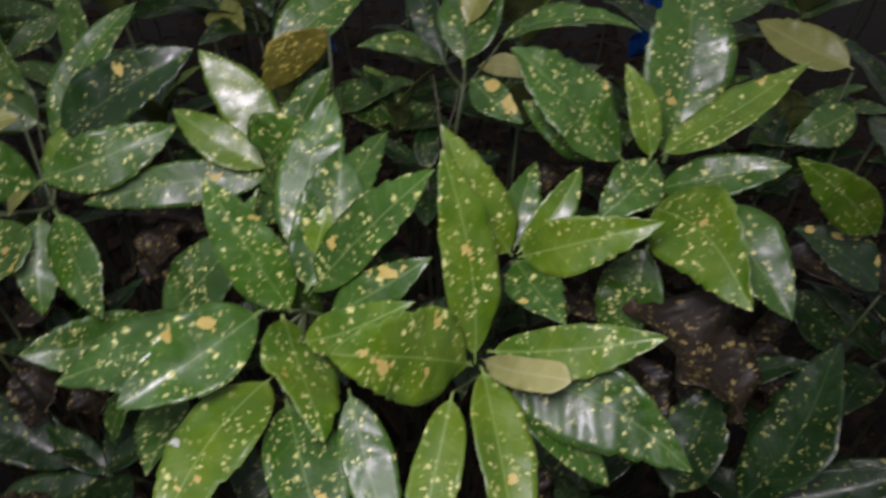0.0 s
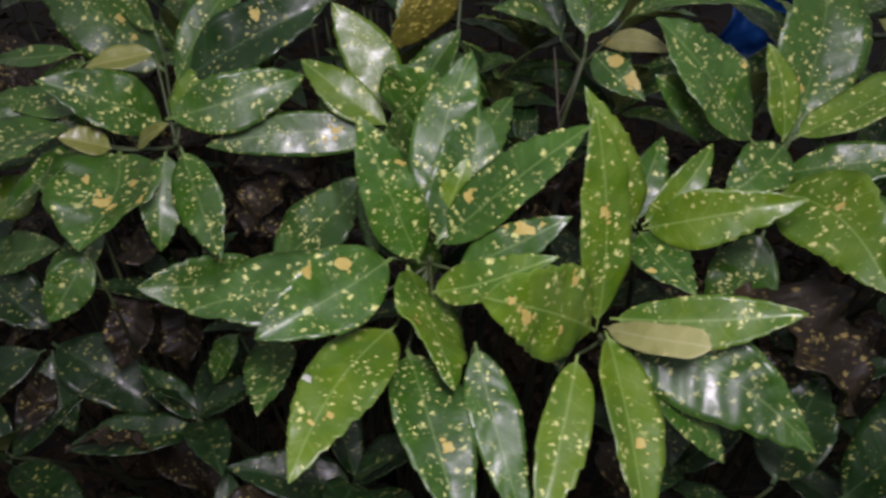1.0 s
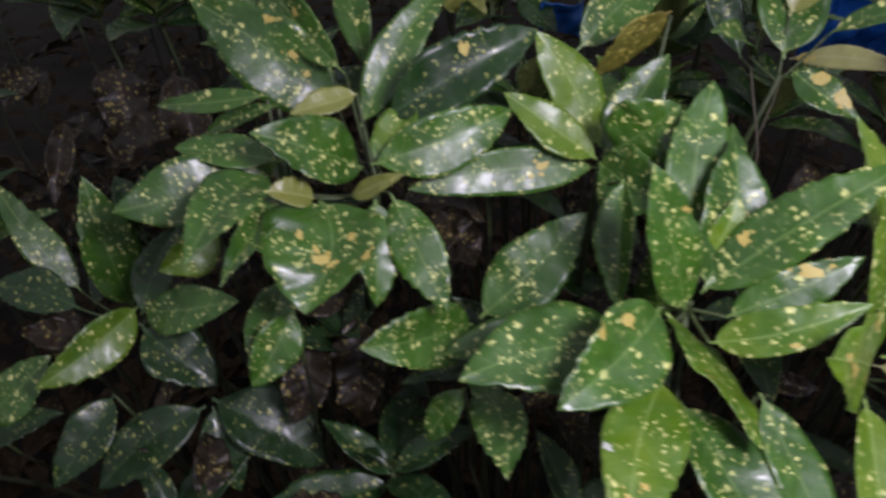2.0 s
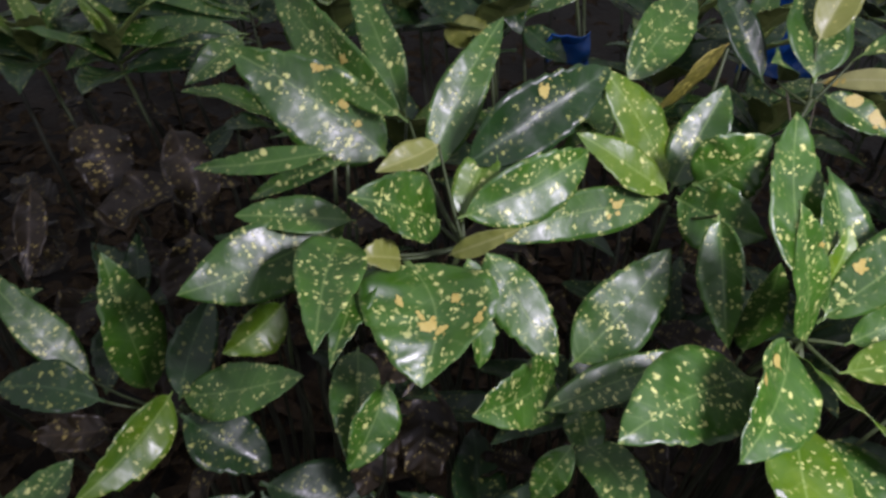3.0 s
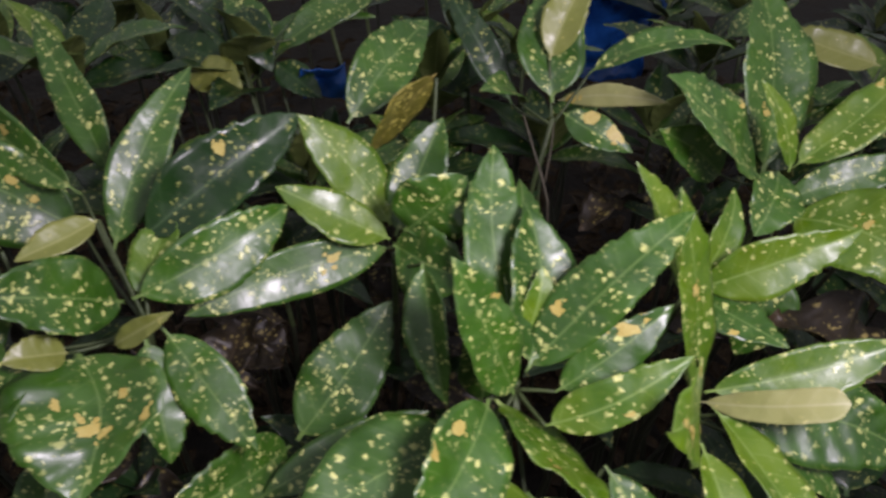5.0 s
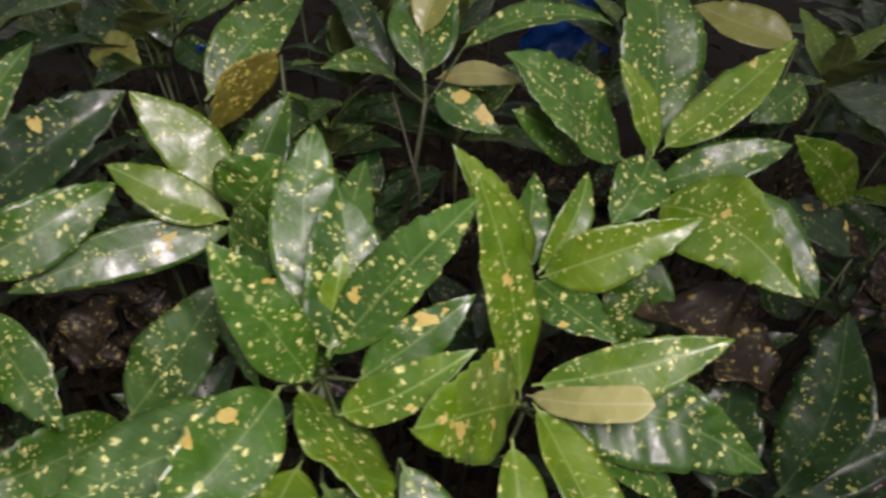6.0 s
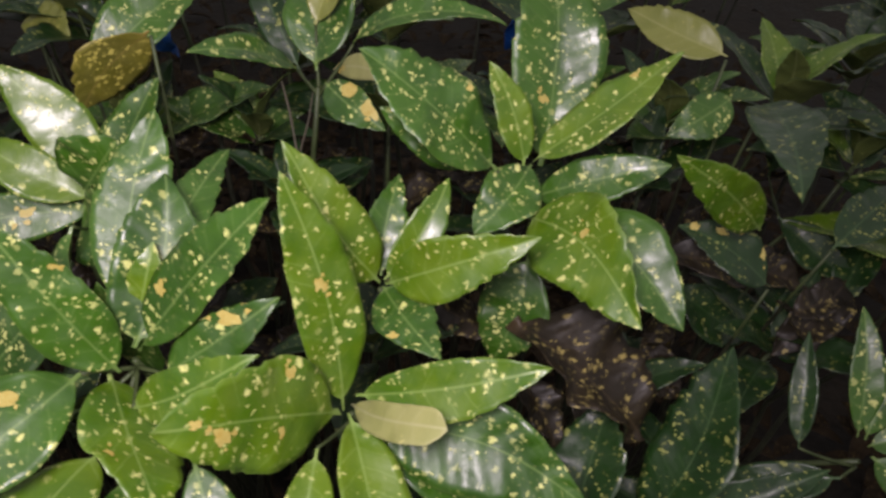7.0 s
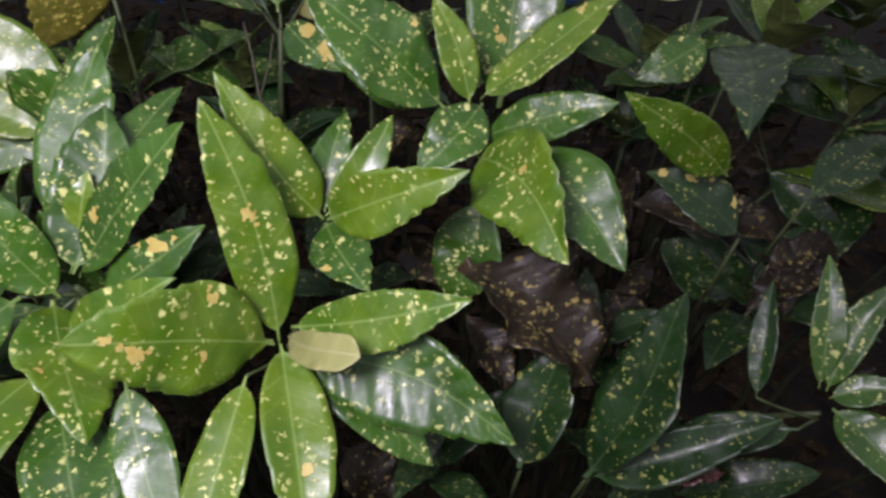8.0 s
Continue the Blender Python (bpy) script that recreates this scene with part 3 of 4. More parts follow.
stem = branch(right_shrub, (0.203, 0.592, 1.095), (0.27, 0.77), 7)
side_shoot(stem, (0.203, 0.592, 1.107), (0.166, 0.580, 1.112))
leaf(stem, (0.166, 0.580, 1.112), -79, 45, 0.151, 0.078, -28, blotches=[(0.42, 0.85, 0.004, 1)], fold=0.21, bow=0.03, curl=0.042)
side_shoot(stem, (0.203, 0.592, 1.107), (0.155, 0.616, 1.096))
leaf(stem, (0.155, 0.616, 1.096), -91, 37, 0.101, 0.050, -76, fold=0.22, bow=-0.02, curl=0.044)
leaf(stem, (0.186, 0.567, 1.125), -33, 61, 0.087, 0.034, -10, "young", fold=0.13, bow=-0.01, curl=0.055)
leaf(stem, (0.220, 0.630, 1.079), 13, 57, 0.194, 0.090, 13, pucker=0.014, fold=0.27, blotches=[(0.31, -0.22, 0.006, 1)], bow=0.063, curl=0.042)
leaf(stem, (0.195, 0.573, 1.124), 83, 36, 0.144, 0.050, 6, "young", fold=0.17, blotches=[(0.72, -0.71, 0.005, 1)], bow=0.065, curl=0.053)
side_shoot(stem, (0.203, 0.592, 1.107), (0.197, 0.577, 1.084))
leaf(stem, (0.197, 0.577, 1.084), 114, 29, 0.120, 0.042, 46, fold=0.19, bow=0.056, curl=0.04)
side_shoot(stem, (0.203, 0.592, 1.107), (0.192, 0.556, 1.080))
leaf(stem, (0.192, 0.556, 1.080), 163, 4, 0.151, 0.077, 51, "young", blotches=[(0.44, -0.19, 0.006, 1)], fold=0.23, bow=-0.172, curl=0.049)
side_shoot(stem, (0.203, 0.592, 1.107), (0.237, 0.560, 1.084))
leaf(stem, (0.237, 0.560, 1.084), 154, -16, 0.133, 0.065, 24, fold=0.31, bow=-0.031, curl=0.053)
leaf(stem, (0.200, 0.593, 1.108), -133, -19, 0.084, 0.051, -18)
side_shoot(stem, (0.203, 0.592, 1.107), (0.199, 0.564, 1.029))
leaf(stem, (0.199, 0.564, 1.029), -137, -62, 0.110, 0.066, -15)

stem = branch(right_shrub, (0.430, 0.620, 1.008), (0.31, 0.81), 8)
twig = branch(right_shrub, (0.427, 0.720, 1.130), (0.38, 0.76), 627, 0.0022)
leaf(twig, (0.427, 0.720, 1.134), -39, 7, 0.120, 0.048, -39, "olive")
twig = branch(right_shrub, (0.431, 0.696, 1.098), (0.39, 0.74), 774, 0.0022)
leaf(twig, (0.431, 0.696, 1.102), -110, -17, 0.080, 0.046, -41, fold=0.12, bow=0.0, curl=0.05)
leaf(stem, (0.428, 0.579, 1.025), -109, 42, 0.171, 0.049, -95, "young", fold=0.06, bow=-0.017, curl=0.016)
twig = branch(right_shrub, (0.461, 0.686, 1.093), (0.40, 0.74), 98, 0.0022)
leaf(twig, (0.461, 0.686, 1.097), -158, 11, 0.225, 0.064, 11, "dark_green", fold=0.28, bow=0.014, curl=0.05)
twig = branch(right_shrub, (0.452, 0.567, 0.956), (0.40, 0.66), 242, 0.0022)
leaf(twig, (0.452, 0.567, 0.960), -61, 29, 0.109, 0.057, -24, "dark_green", blotches=[(0.67, 0.51, 0.007, 1), (0.89, 0.42, 0.006, 1), (0.52, 0.85, 0.005, 1), (0.23, 0.85, 0.006, 1)], fold=0.27, bow=0.008, curl=0.05)
twig = branch(right_shrub, (0.518, 0.583, 0.986), (0.43, 0.68), 495, 0.0022)
leaf(twig, (0.518, 0.583, 0.990), 57, 7, 0.137, 0.051, 13, "dark_green")

stem = branch(right_shrub, (0.481, 0.406, 0.892), (0.25, 0.78), 9)
leaf(stem, (0.479, 0.419, 0.911), 9, 54, 0.117, 0.030, -15, fold=0.28, bow=0.017, curl=0.05)
leaf(stem, (0.483, 0.414, 0.913), 51, 49, 0.111, 0.034, 3)
leaf(stem, (0.485, 0.410, 0.909), 110, 27, 0.064, 0.029, 25)
leaf(stem, (0.487, 0.403, 0.902), 159, -6, 0.087, 0.044, 25)
side_shoot(stem, (0.481, 0.406, 0.904), (0.457, 0.394, 0.889))
leaf(stem, (0.457, 0.394, 0.889), -73, -33, 0.140, 0.041, -24, "dark_green")
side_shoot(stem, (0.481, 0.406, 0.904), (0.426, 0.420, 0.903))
leaf(stem, (0.426, 0.420, 0.903), 18, 43, 0.105, 0.025, -25, "dark_green", fold=0.28, bow=-0.028, curl=0.051)
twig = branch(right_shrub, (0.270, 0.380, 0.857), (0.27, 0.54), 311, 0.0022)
leaf(twig, (0.270, 0.380, 0.861), 43, 48, 0.182, 0.080, -30, "dark_green", pucker=0.013, fold=0.18, bow=0.072, curl=0.045)
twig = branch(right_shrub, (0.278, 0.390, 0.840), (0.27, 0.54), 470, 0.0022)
leaf(twig, (0.278, 0.390, 0.844), 92, 27, 0.171, 0.045, 25, "dark_green", fold=0.4, bow=-0.041, curl=0.049)
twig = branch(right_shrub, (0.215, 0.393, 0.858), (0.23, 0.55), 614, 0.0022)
leaf(twig, (0.215, 0.393, 0.862), 30, 34, 0.116, 0.075, -25, "dark_green")

stem = branch(right_shrub, (0.033, 0.431, 1.003), (0.30, 0.74), 10)
leaf(stem, (0.038, 0.433, 1.022), 109, 25, 0.152, 0.044, 42, "young", fold=0.24, bow=0.006, curl=0.034)
leaf(stem, (0.025, 0.422, 1.018), -133, 40, 0.165, 0.077, -73, "young", blotches=[(0.73, -0.28, 0.009, 1), (0.42, 0.72, 0.006, 1), (0.42, -0.28, 0.006, 1), (0.85, 0.09, 0.005, 1)], fold=0.01, bow=0.016, curl=0.024)
leaf(stem, (0.031, 0.414, 1.026), 171, -18, 0.164, 0.050, -17, "young", blotches=[(0.59, -0.23, 0.006, 1)], fold=0.3, bow=-0.0, curl=0.052)
side_shoot(stem, (0.033, 0.431, 1.015), (0.008, 0.391, 1.020))
leaf(stem, (0.008, 0.391, 1.020), -167, -13, 0.151, 0.040, -3, "young", fold=0.31, curl=0.024, bow=0.017)
side_shoot(stem, (0.033, 0.431, 1.015), (0.049, 0.409, 1.018))
leaf(stem, (0.049, 0.409, 1.018), 116, -11, 0.166, 0.073, 46, fold=0.2, curl=0.018, pucker=0.034, bow=-0.161)
side_shoot(stem, (0.033, 0.431, 1.015), (0.056, 0.390, 1.007))
leaf(stem, (0.056, 0.390, 1.007), 115, -34, 0.109, 0.037, 19, fold=0.11, pucker=0.006, bow=-0.037, curl=0.049)
leaf(stem, (0.034, 0.432, 1.013), 145, 36, 0.113, 0.027, 41, "cream", blunt=0.35, fold=0.23, bow=0.058, curl=0.042)
leaf(stem, (0.028, 0.427, 1.013), -28, 72, 0.191, 0.054, 2, "young", fold=0.05, curl=0.013, blotches=[(0.56, -0.13, 0.007, 1), (0.54, -0.0, 0.004, 1)], bow=0.062)

stem = branch(right_shrub, (0.063, 0.515, 1.050), (0.22, 0.82), 11)
leaf(stem, (0.063, 0.515, 1.057), -74, 63, 0.142, 0.053, -33, "young", fold=0.23, bow=-0.029, curl=0.046)
leaf(stem, (0.064, 0.521, 1.059), 21, 41, 0.086, 0.034, 23, fold=0.22, bow=-0.087, curl=0.057)
leaf(stem, (0.066, 0.509, 1.065), 52, 40, 0.096, 0.032, 42, "young", fold=0.22, bow=-0.015, curl=0.058)
leaf(stem, (0.067, 0.507, 1.063), 114, 33, 0.135, 0.049, 64, "young", fold=0.29, bow=0.036, curl=0.052)
leaf(stem, (0.065, 0.509, 1.058), 158, 5, 0.090, 0.048, 12, blotches=[(0.58, 0.83, 0.006, 1)], fold=0.0, bow=0.009, curl=0.023)

stem = branch(middle_shrub, (0.023, 0.722, 1.120), (-0.10, 0.76), 12)
side_shoot(stem, (0.023, 0.722, 1.132), (0.005, 0.783, 1.107))
leaf(stem, (0.005, 0.783, 1.107), -27, 43, 0.137, 0.039, -33, "dark_green", fold=0.26, bow=-0.027, curl=0.047)
side_shoot(stem, (0.023, 0.722, 1.132), (0.003, 0.759, 1.121))
leaf(stem, (0.003, 0.759, 1.121), -141, 32, 0.139, 0.036, -36, fold=0.27, bow=-0.02, curl=0.048)
leaf(stem, (0.022, 0.726, 1.136), 23, 39, 0.142, 0.071, 1)
side_shoot(stem, (0.023, 0.722, 1.132), (0.025, 0.749, 1.170))
leaf(stem, (0.025, 0.749, 1.170), 58, 51, 0.094, 0.043, 20, "olive", fold=0.38, bow=-0.095, curl=0.057)
side_shoot(stem, (0.023, 0.722, 1.132), (0.058, 0.728, 1.159))
leaf(stem, (0.058, 0.728, 1.159), 107, 14, 0.143, 0.033, 22, curl=0.204, fold=0.3, bow=-0.024)
leaf(stem, (0.038, 0.744, 1.127), 157, 21, 0.131, 0.023, 67, "cream", fold=0.0, curl=0.017, blotches=[(0.14, 0.03, 0.011, 1)], bow=-0.05)
leaf(stem, (0.030, 0.716, 1.128), 138, -15, 0.079, 0.037, 36, blotches=[(0.35, -0.69, 0.012, 1), (0.72, -0.72, 0.014, 1)])
twig = branch(middle_shrub, (0.278, 0.810, 1.140), (0.13, 0.79), 533, 0.0022)
leaf(twig, (0.278, 0.810, 1.144), 65, 10, 0.118, 0.041, 23)
twig = branch(middle_shrub, (-0.245, 1.029, 1.144), (-0.19, 0.92), 671, 0.0022)
leaf(twig, (-0.245, 1.029, 1.148), 166, -36, 0.091, 0.048, 20, "dark_green")
twig = branch(middle_shrub, (-0.337, 1.085, 1.085), (-0.24, 0.95), 821, 0.0022)
leaf(twig, (-0.337, 1.085, 1.089), 70, 29, 0.098, 0.053, 39, "dark_green")

stem = branch(middle_shrub, (-0.150, 1.000, 1.138), (-0.03, 0.79), 13)
side_shoot(stem, (-0.150, 1.000, 1.150), (-0.086, 1.003, 1.164))
leaf(stem, (-0.086, 1.003, 1.164), -94, -26, 0.146, 0.051, -33, fold=0.28, bow=0.0, curl=0.05)
twig = branch(middle_shrub, (-0.257, 0.987, 1.088), (-0.17, 0.91), 272, 0.0022)
leaf(twig, (-0.257, 0.987, 1.092), -49, 4, 0.110, 0.051, -32, "dark_green")
twig = branch(middle_shrub, (-0.219, 0.977, 1.091), (-0.14, 0.90), 421, 0.0022)
leaf(twig, (-0.219, 0.977, 1.095), 145, -18, 0.078, 0.040, 25, "dark_green")
side_shoot(stem, (-0.150, 1.000, 1.150), (-0.221, 0.993, 1.113))
leaf(stem, (-0.221, 0.993, 1.113), -27, 21, 0.100, 0.047, -19)
twig = branch(middle_shrub, (-0.316, 1.000, 1.081), (-0.20, 0.92), 699, 0.0022)
leaf(twig, (-0.316, 1.000, 1.085), 135, -8, 0.076, 0.055, 29, "olive")

stem = branch(left_shrub, (-0.554, 1.088, 1.036), (-0.45, 0.83), 14)
leaf(stem, (-0.562, 1.096, 1.055), -68, -3, 0.268, 0.059, -41, "dark_green")
side_shoot(stem, (-0.554, 1.088, 1.048), (-0.621, 1.115, 1.056))
leaf(stem, (-0.621, 1.115, 1.056), 12, 34, 0.137, 0.046, 29)
leaf(stem, (-0.562, 1.080, 1.032), -93, -10, 0.175, 0.048, -44, "dark_green")
side_shoot(stem, (-0.554, 1.088, 1.048), (-0.562, 1.106, 1.068))
leaf(stem, (-0.562, 1.106, 1.068), -45, 11, 0.187, 0.048, -30, "dark_green")
leaf(stem, (-0.553, 1.090, 1.051), 42, 19, 0.117, 0.039, 30, "dark_green")
twig = branch(left_shrub, (-0.585, 0.977, 0.965), (-0.53, 0.92), 491, 0.0022)
leaf(twig, (-0.585, 0.977, 0.969), -120, -30, 0.088, 0.028, -36, "dark_green")
leaf(stem, (-0.563, 1.097, 1.056), -64, 4, 0.231, 0.050, -39)
leaf(stem, (-0.565, 1.087, 1.041), -82, -4, 0.218, 0.045, -43)
leaf(stem, (-0.556, 1.100, 1.062), -49, 12, 0.144, 0.047, -31)
leaf(stem, (-0.572, 1.086, 1.037), -131, -20, 0.107, 0.044, -34)
twig = branch(left_shrub, (-0.585, 1.165, 1.066), (-0.53, 1.03), 894, 0.0022)
leaf(twig, (-0.585, 1.165, 1.070), -98, -12, 0.134, 0.053, -46)
twig = branch(left_shrub, (-0.691, 1.151, 1.020), (-0.60, 1.02), 136, 0.0022)
leaf(twig, (-0.691, 1.151, 1.024), -99, -20, 0.141, 0.048, -46)

stem = branch(right_shrub, (0.575, 0.721, 0.894), (0.22, 0.78), 15)
side_shoot(stem, (0.575, 0.721, 0.906), (0.552, 0.763, 0.950))
leaf(stem, (0.552, 0.763, 0.950), 45, 14, 0.131, 0.041, 9, "dark_green")
leaf(stem, (0.559, 0.728, 0.913), 136, -23, 0.116, 0.051, 36, "dark_green")
twig = branch(right_shrub, (0.518, 0.677, 0.850), (0.40, 0.72), 546, 0.0022)
leaf(twig, (0.518, 0.677, 0.854), 118, -14, 0.092, 0.048, 33, "dark_green")
twig = branch(right_shrub, (0.434, 0.707, 0.829), (0.35, 0.74), 692, 0.0022)
leaf(twig, (0.434, 0.707, 0.833), 112, -29, 0.134, 0.069, 35, "dark_green")
twig = branch(right_shrub, (0.675, 0.704, 0.895), (0.49, 0.74), 838, 0.0022)
leaf(twig, (0.675, 0.704, 0.899), -137, -25, 0.125, 0.051, -1, "dark_green")
twig = branch(right_shrub, (0.695, 0.775, 0.973), (0.51, 0.78), 85, 0.0022)
leaf(twig, (0.695, 0.775, 0.977), -23, 19, 0.106, 0.049, -35, "dark_green")


# ---- outskirts of the shrubs, beyond the rosettes that stand in the light ----
rnd = random.Random(11)
outskirts = [(left_shrub, -0.92, 0.72, 0.86), (left_shrub, -0.86, 0.50, 0.74), (left_shrub, -0.86, 1.16, 0.98), (left_shrub, -0.74, 1.10, 1.00),
             (left_shrub, -1.05, 0.95, 0.92), (left_shrub, -0.45, 1.02, 1.08), (left_shrub, -0.70, 1.25, 1.04), (left_shrub, -0.95, 1.25, 1.0),
             (middle_shrub, -0.25, 1.02, 1.06), (middle_shrub, -0.32, 1.30, 1.08), (middle_shrub, -0.06, 1.20, 1.08), (middle_shrub, -0.02, 0.98, 1.02),
             (middle_shrub, 0.11, 0.99, 1.05), (right_shrub, 0.34, 0.92, 1.06), (right_shrub, 0.56, 0.80, 1.02), (right_shrub, 0.52, 1.06, 1.06),
             (right_shrub, 0.72, 0.62, 0.92), (right_shrub, 0.74, 0.92, 1.0), (right_shrub, 0.70, 0.40, 0.80), (right_shrub, 0.60, 1.32, 1.0),
             (right_shrub, 0.10, 1.42, 1.02), (right_shrub, 0.92, 0.75, 0.9), (right_shrub, 0.36, 0.25, 0.70),
             (left_shrub, -0.38, 0.88, 0.97), (left_shrub, -0.52, 1.00, 0.95), (middle_shrub, -0.20, 0.90, 0.97), (middle_shrub, -0.06, 0.90, 0.96),
             (middle_shrub, 0.10, 0.88, 0.98), (right_shrub, 0.26, 0.88, 0.98), (right_shrub, 0.44, 0.84, 0.98), (left_shrub, -0.36, 1.12, 1.04),
             (middle_shrub, 0.06, 1.08, 1.04), (right_shrub, 0.44, 1.16, 1.04), (right_shrub, 0.66, 0.76, 0.96)]
for k, (plant, x, y, z) in enumerate(outskirts):
    stem = branch(plant, (x, y, z), (x * 0.7, 0.75 + 0.3 * (y - 0.75)), 300 + k)
    whorl(stem, (x, y, z), 500 + k, leaves=rnd.choice((8, 9, 10)), size=rnd.uniform(0.13, 0.16), lean=(180, 14))

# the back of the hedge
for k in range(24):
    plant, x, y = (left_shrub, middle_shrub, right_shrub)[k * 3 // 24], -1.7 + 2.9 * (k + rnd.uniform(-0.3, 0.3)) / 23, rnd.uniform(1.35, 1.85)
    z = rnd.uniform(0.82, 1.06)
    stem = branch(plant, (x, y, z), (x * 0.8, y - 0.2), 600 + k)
    whorl(stem, (x, y, z), 640 + k, leaves=9, size=rnd.uniform(0.14, 0.17), lean=(180, 14), tone="dark_green" if k % 3 else None)

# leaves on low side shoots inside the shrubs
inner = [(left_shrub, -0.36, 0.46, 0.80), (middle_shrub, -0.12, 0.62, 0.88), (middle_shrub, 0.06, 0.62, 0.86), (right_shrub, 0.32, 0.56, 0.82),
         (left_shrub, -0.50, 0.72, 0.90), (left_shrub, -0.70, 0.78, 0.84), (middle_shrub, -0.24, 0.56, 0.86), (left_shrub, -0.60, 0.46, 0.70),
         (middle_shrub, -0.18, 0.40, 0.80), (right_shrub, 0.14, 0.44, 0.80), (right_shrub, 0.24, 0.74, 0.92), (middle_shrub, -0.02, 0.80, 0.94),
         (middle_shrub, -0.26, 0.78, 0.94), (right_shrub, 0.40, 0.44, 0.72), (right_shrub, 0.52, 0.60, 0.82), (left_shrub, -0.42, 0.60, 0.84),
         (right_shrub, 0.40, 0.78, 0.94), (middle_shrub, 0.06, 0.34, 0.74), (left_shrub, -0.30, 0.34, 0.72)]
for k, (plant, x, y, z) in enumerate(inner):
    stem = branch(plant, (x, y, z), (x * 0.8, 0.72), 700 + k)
    whorl(stem, (x, y, z), 800 + k, leaves=6, size=0.125, lean=(180, 10), tone="dark_green")


# ---- bare forked twigs between the rosettes ----
def bare_twig(points, forks, label):
    verts, faces = tube(points, [0.0014 - 0.0004 * k / len(points) for k in range(len(points))], 6)
    ob = new("bare_twig", mesh_from("bare_twig", verts, faces, [TWIG]))
    for a, b in forks:
        v, f = tube([a, [(p + q) / 2 + 0.003 for p, q in zip(a, b)], b], [0.001, 0.0009, 0.0006], 6)
        fork = new("side_twig", mesh_from("side_twig", v, f, [TWIG]))
        fork.parent = ob
    return tagged(ob, label, "twig", "bare twigs")


bare_twig([(0.004, 0.667, 1.031), (0.004, 0.674, 1.055), (-0.001, 0.681, 1.077), (-0.005, 0.706, 1.104), (-0.01, 0.722, 1.129)], [((0.001, 0.679, 1.075), (0.018, 0.709, 1.123))],
          "thin grey forked twig without leaves")

# ---- dead leaves caught between the stems ----
def dead_leaf(at, heading, rise, length, width, twist, curl, label="withered brown leaf caught between the stems", skin=DEAD):
    SEED[0] += 1
    me = blade_mesh(length, width, curl, 0.5, 0.09, SEED[0], [skin, ORANGE, PALE, skin], steps=44, pucker=0.03)
    ob = new("dead_leaf", me)
    ob.matrix_basis = leaf_pose(at, heading, rise, twist)
    return tagged(ob, label, "leaf", "dead leaves")


dead_leaf((0.177, 0.519, 0.995), 128, -30, 0.157, 0.105, 0, 0.10)
dead_leaf((0.178, 0.501, 0.946), 147, -40, 0.078, 0.040, 0, 0.10)
dead_leaf((0.057, 0.441, 0.840), 128, -30, 0.072, 0.060, 0, 0.10)
dead_leaf((-0.367, 0.674, 0.978), 93, -6, 0.106, 0.050, 0, 0.10)
dead_leaf((-0.341, 0.641, 0.907), 41, 41, 0.095, 0.060, 0, 0.10)
dead_leaf((-0.508, 0.590, 0.636), 120, -32, 0.167, 0.080, 0, 0.10)
dead_leaf((-0.648, 0.873, 1.027), 154, -46, 0.118, 0.060, 0, 0.10)
dead_leaf((-0.756, 0.946, 0.995), 157, -48, 0.123, 0.070, 0, 0.10)
dead_leaf((-0.330, 0.790, 0.870), 131, -26, 0.088, 0.060, 0, 0.10)
dead_leaf((-0.315, 0.721, 0.825), 71, 38, 0.067, 0.050, 0, 0.10)
dead_leaf((-0.408, 0.635, 0.800), 133, -33, 0.068, 0.060, 0, 0.10)

dead_leaf((-0.405, 0.600, 0.890), 178, -58, 0.125, 0.062, 10, 0.06, "glossy grey-brown dead leaf hanging among the stems")
dead_leaf((-0.455, 0.585, 0.880), 190, -50, 0.105, 0.055, -15, 0.06, "glossy grey-brown dead leaf hanging among the stems")
dead_leaf((0.360, 0.635, 0.955), 100, -12, 0.180, 0.062, 25, 0.05, "long dark withered leaf with yellow specks")
dead_leaf((0.590, 0.620, 0.905), -120, -18, 0.130, 0.055, -20, 0.05, "long dark withered leaf with yellow specks")
dead_leaf((0.325, 0.385, 0.862), 95, -8, 0.070, 0.045, 10, 0.08, "dark red withered leaf under the shrub", RED)
dead_leaf((-0.620, 0.735, 0.985), 170, -50, 0.110, 0.065, 5, 0.08)
dead_leaf((-0.560, 0.820, 0.990), 20, -20, 0.120, 0.055, 12, 0.08)
dead_leaf((-0.640, 0.860, 0.960), 250, -25, 0.130, 0.060, -14, 0.10)
dead_leaf((-0.700, 0.800, 0.930), 330, -15, 0.120, 0.055, 22, 0.06)

rnd = random.Random(23)
for k in range(46):
    x, y = rnd.uniform(-0.75, 0.62), rnd.uniform(0.36, 0.95)
    z = 0.74 + 0.16 * min(1, (y - 0.3) / 0.4) + rnd.uniform(-0.12, 0.04)
    dead_leaf((x, y, z), rnd.uniform(0, 360), rnd.uniform(-35, 25), rnd.uniform(0.07, 0.12), rnd.uniform(0.03, 0.05), rnd.uniform(-40, 40), rnd.uniform(-0.05, 0.14))

for k in range(44):
    x, y = rnd.uniform(-0.6, 0.6), rnd.uniform(0.55, 0.92)
    dead_leaf((x, y, 0.84 + 0.14 * rnd.random()), rnd.uniform(0, 360), rnd.uniform(-45, 25), rnd.uniform(0.06, 0.11), rnd.uniform(0.03, 0.05), rnd.uniform(-50, 50), rnd.uniform(-0.05, 0.16))
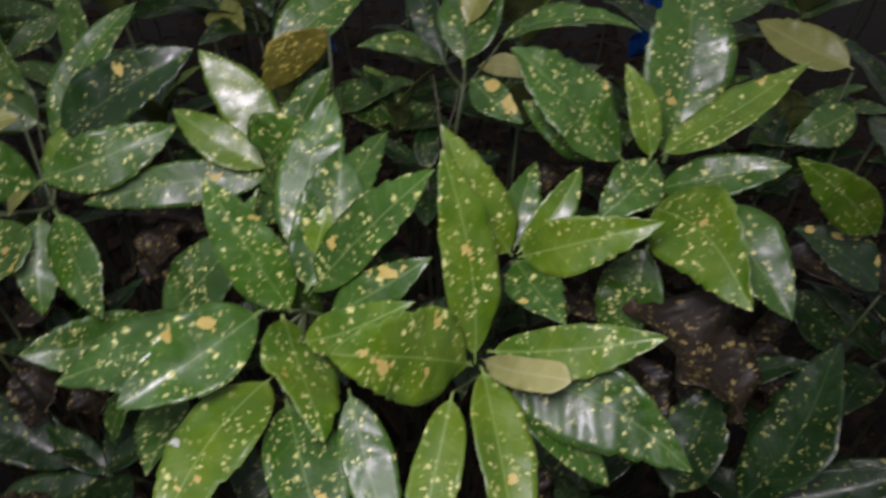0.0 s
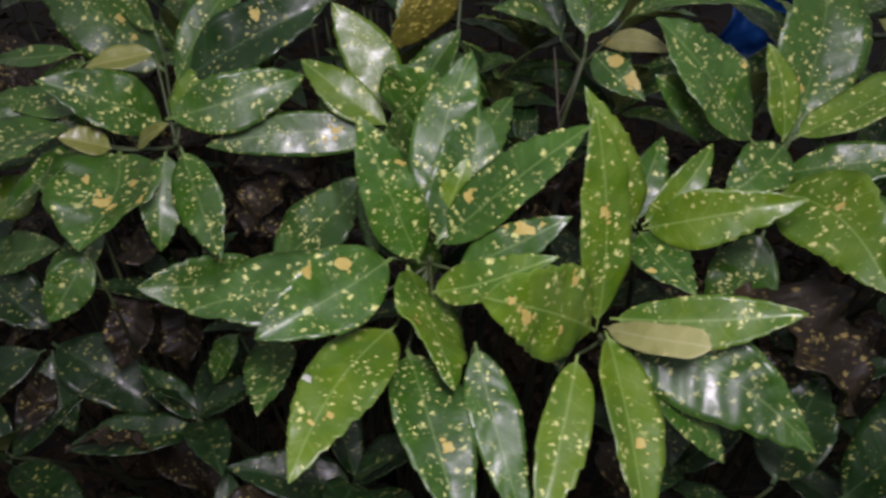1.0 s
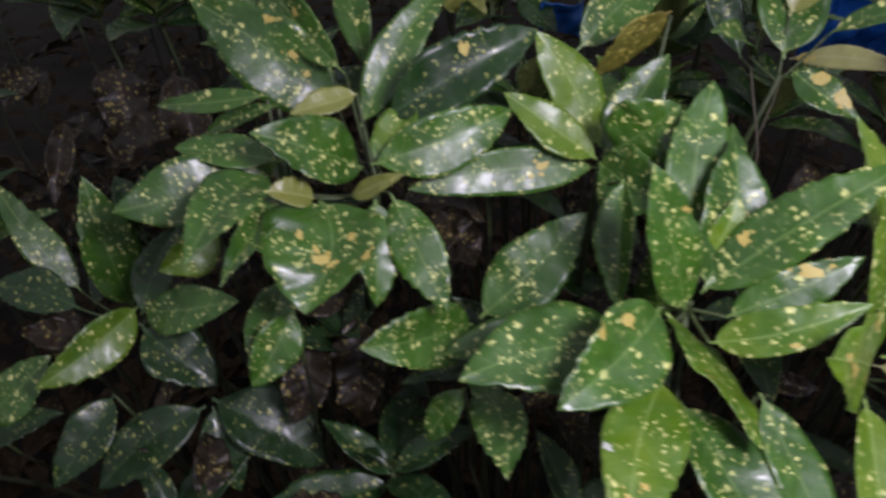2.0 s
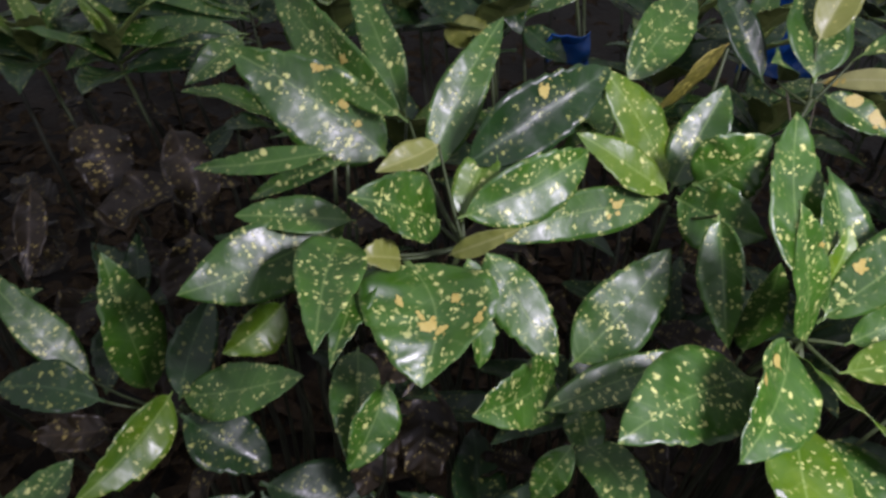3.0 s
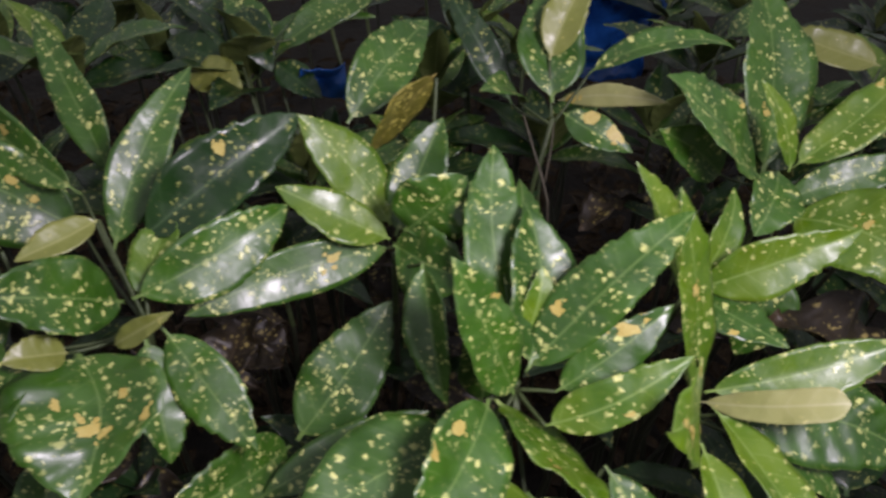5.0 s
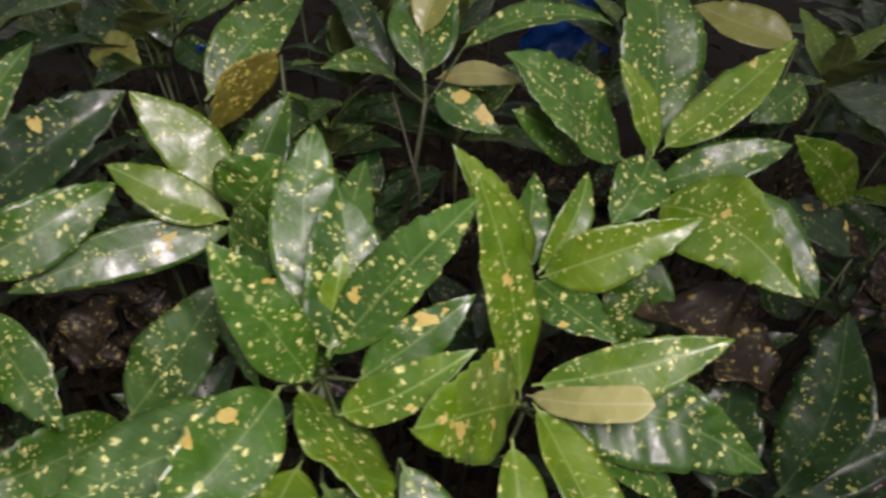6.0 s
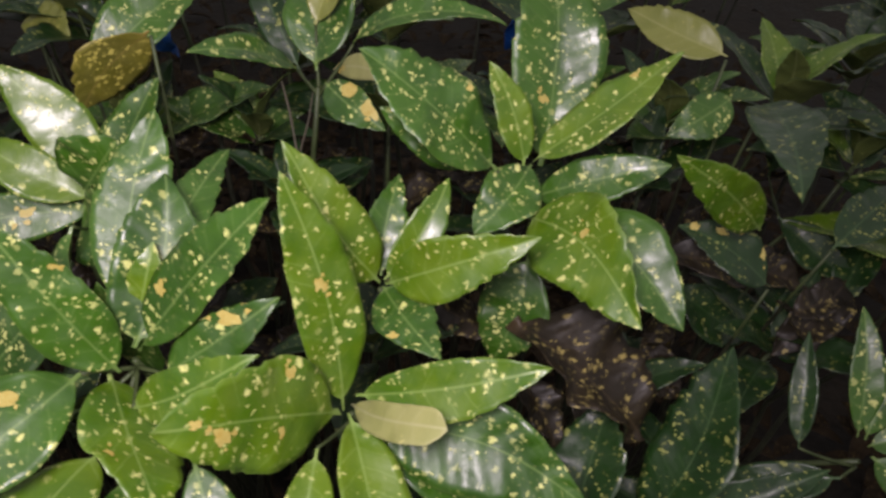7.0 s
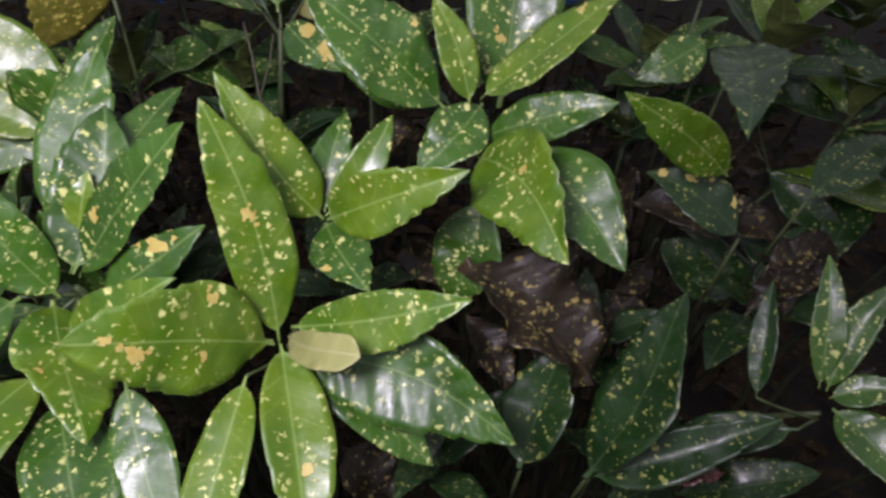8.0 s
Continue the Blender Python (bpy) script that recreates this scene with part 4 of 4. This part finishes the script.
for k in range(34):
    x, y = rnd.uniform(-1.15, -0.55), rnd.uniform(0.68, 1.35)
    dead_leaf((x, y, rnd.uniform(0.72, 0.93)), rnd.uniform(0, 360), rnd.uniform(-40, 30), rnd.uniform(0.08, 0.13), rnd.uniform(0.035, 0.055), rnd.uniform(-50, 50), rnd.uniform(-0.05, 0.14))

# ---- crumpled blue plastic behind the shrubs ----
def plastic_sheet(name, at, wide, high, seed, label):
    noise.seed_set(seed)
    cols, rows = 34, 26
    verts, faces = [], []
    for i in range(rows + 1):
        for j in range(cols + 1):
            x, z = wide * (j / cols - 0.5), high * (i / rows - 0.5)
            p = Vector((x * 9, z * 9, seed * 3.7))
            ridge = abs(noise.noise(p)) * 0.07 + abs(noise.noise(p * 2.7)) * 0.03
            verts.append(Vector((x + 0.02 * noise.noise(p * 1.3), -ridge - 0.5 * z * 0.4, z + 0.02 * noise.noise(p + Vector((5, 1, 2))))))
    for i in range(rows):
        for j in range(cols):
            a = i * (cols + 1) + j
            faces.append((a, a + 1, a + cols + 2, a + cols + 1))
    ob = new(name, mesh_from(name, verts, faces, [BLUE]))
    thick = ob.modifiers.new("thickness", "SOLIDIFY")
    thick.thickness = 0.0012
    ob.location = at
    return tagged(ob, label, "plastic sheet")


plastic_sheet("blue_plastic_sheet", (-0.160, 0.960, 1.083), 0.060, 0.050, 3, "crumpled blue plastic scrap among the leaves")
plastic_sheet("blue_plastic_sheet", (0.445, 1.34, 0.965), 0.18, 0.26, 4, "crumpled blue plastic sheet behind the shrubs")

# ---- the ground under and round the shrubs, with its litter ----
size, cells = 60.0, 60
verts, faces = [], []
for i in range(cells + 1):
    for j in range(cells + 1):
        x, y = ((v / cells - 0.5) * 2 for v in (j, i))
        x, y = size * x * abs(x) ** 1.5, size * y * abs(y) ** 1.5
        verts.append((x, y, 0.02 * noise.noise(Vector((x * 3, y * 3, 0)))))
for i in range(cells):
    for j in range(cells):
        a = i * (cells + 1) + j
        faces.append((a, a + 1, a + cells + 2, a + cells + 1))
ground = tagged(new("ground", mesh_from("ground", verts, faces, [SOIL])), "dark bare soil under the shrubs", "ground", kind="structure")

rnd = random.Random(5)
verts, faces, uvm, uvb = [], [], [], []
for k in range(4200):
    x, y = rnd.gauss(-0.3, 1.15), rnd.gauss(1.5, 1.1)
    m = leaf_pose((x, y, 0.03 + rnd.uniform(0, 0.03)), rnd.uniform(0, 360), rnd.uniform(-15, 15), rnd.uniform(-25, 25))
    length, width = rnd.uniform(0.07, 0.13), rnd.uniform(0.03, 0.05)
    o = len(verts)
    for i in range(7):
        u = i / 6
        for v in (-1, 0, 1):
            hw = width / 2 * half_width(u)
            verts.append(m @ Vector((v * hw, u * length, 0.1 * length * math.sin(math.pi * u) + 0.4 * hw * abs(v))))
            uvm.append((v * hw + k * 0.37, u * length))
            uvb.append((0.5 + v / 2, u))
    for i in range(6):
        for j in range(2):
            a = o + i * 3 + j
            faces.append((a, a + 1, a + 4, a + 3))
me = mesh_from("leaf_litter", verts, faces, [LITTER])
for layer, table in (("metres", uvm), ("blade", uvb)):
    me.uv_layers.new(name=layer).data.foreach_set("uv", [c for loop in me.loops for c in table[loop.vertex_index]])
litter = tagged(new("leaf_litter", me), "brown fallen leaves covering the soil", "leaf litter", kind="stuff")
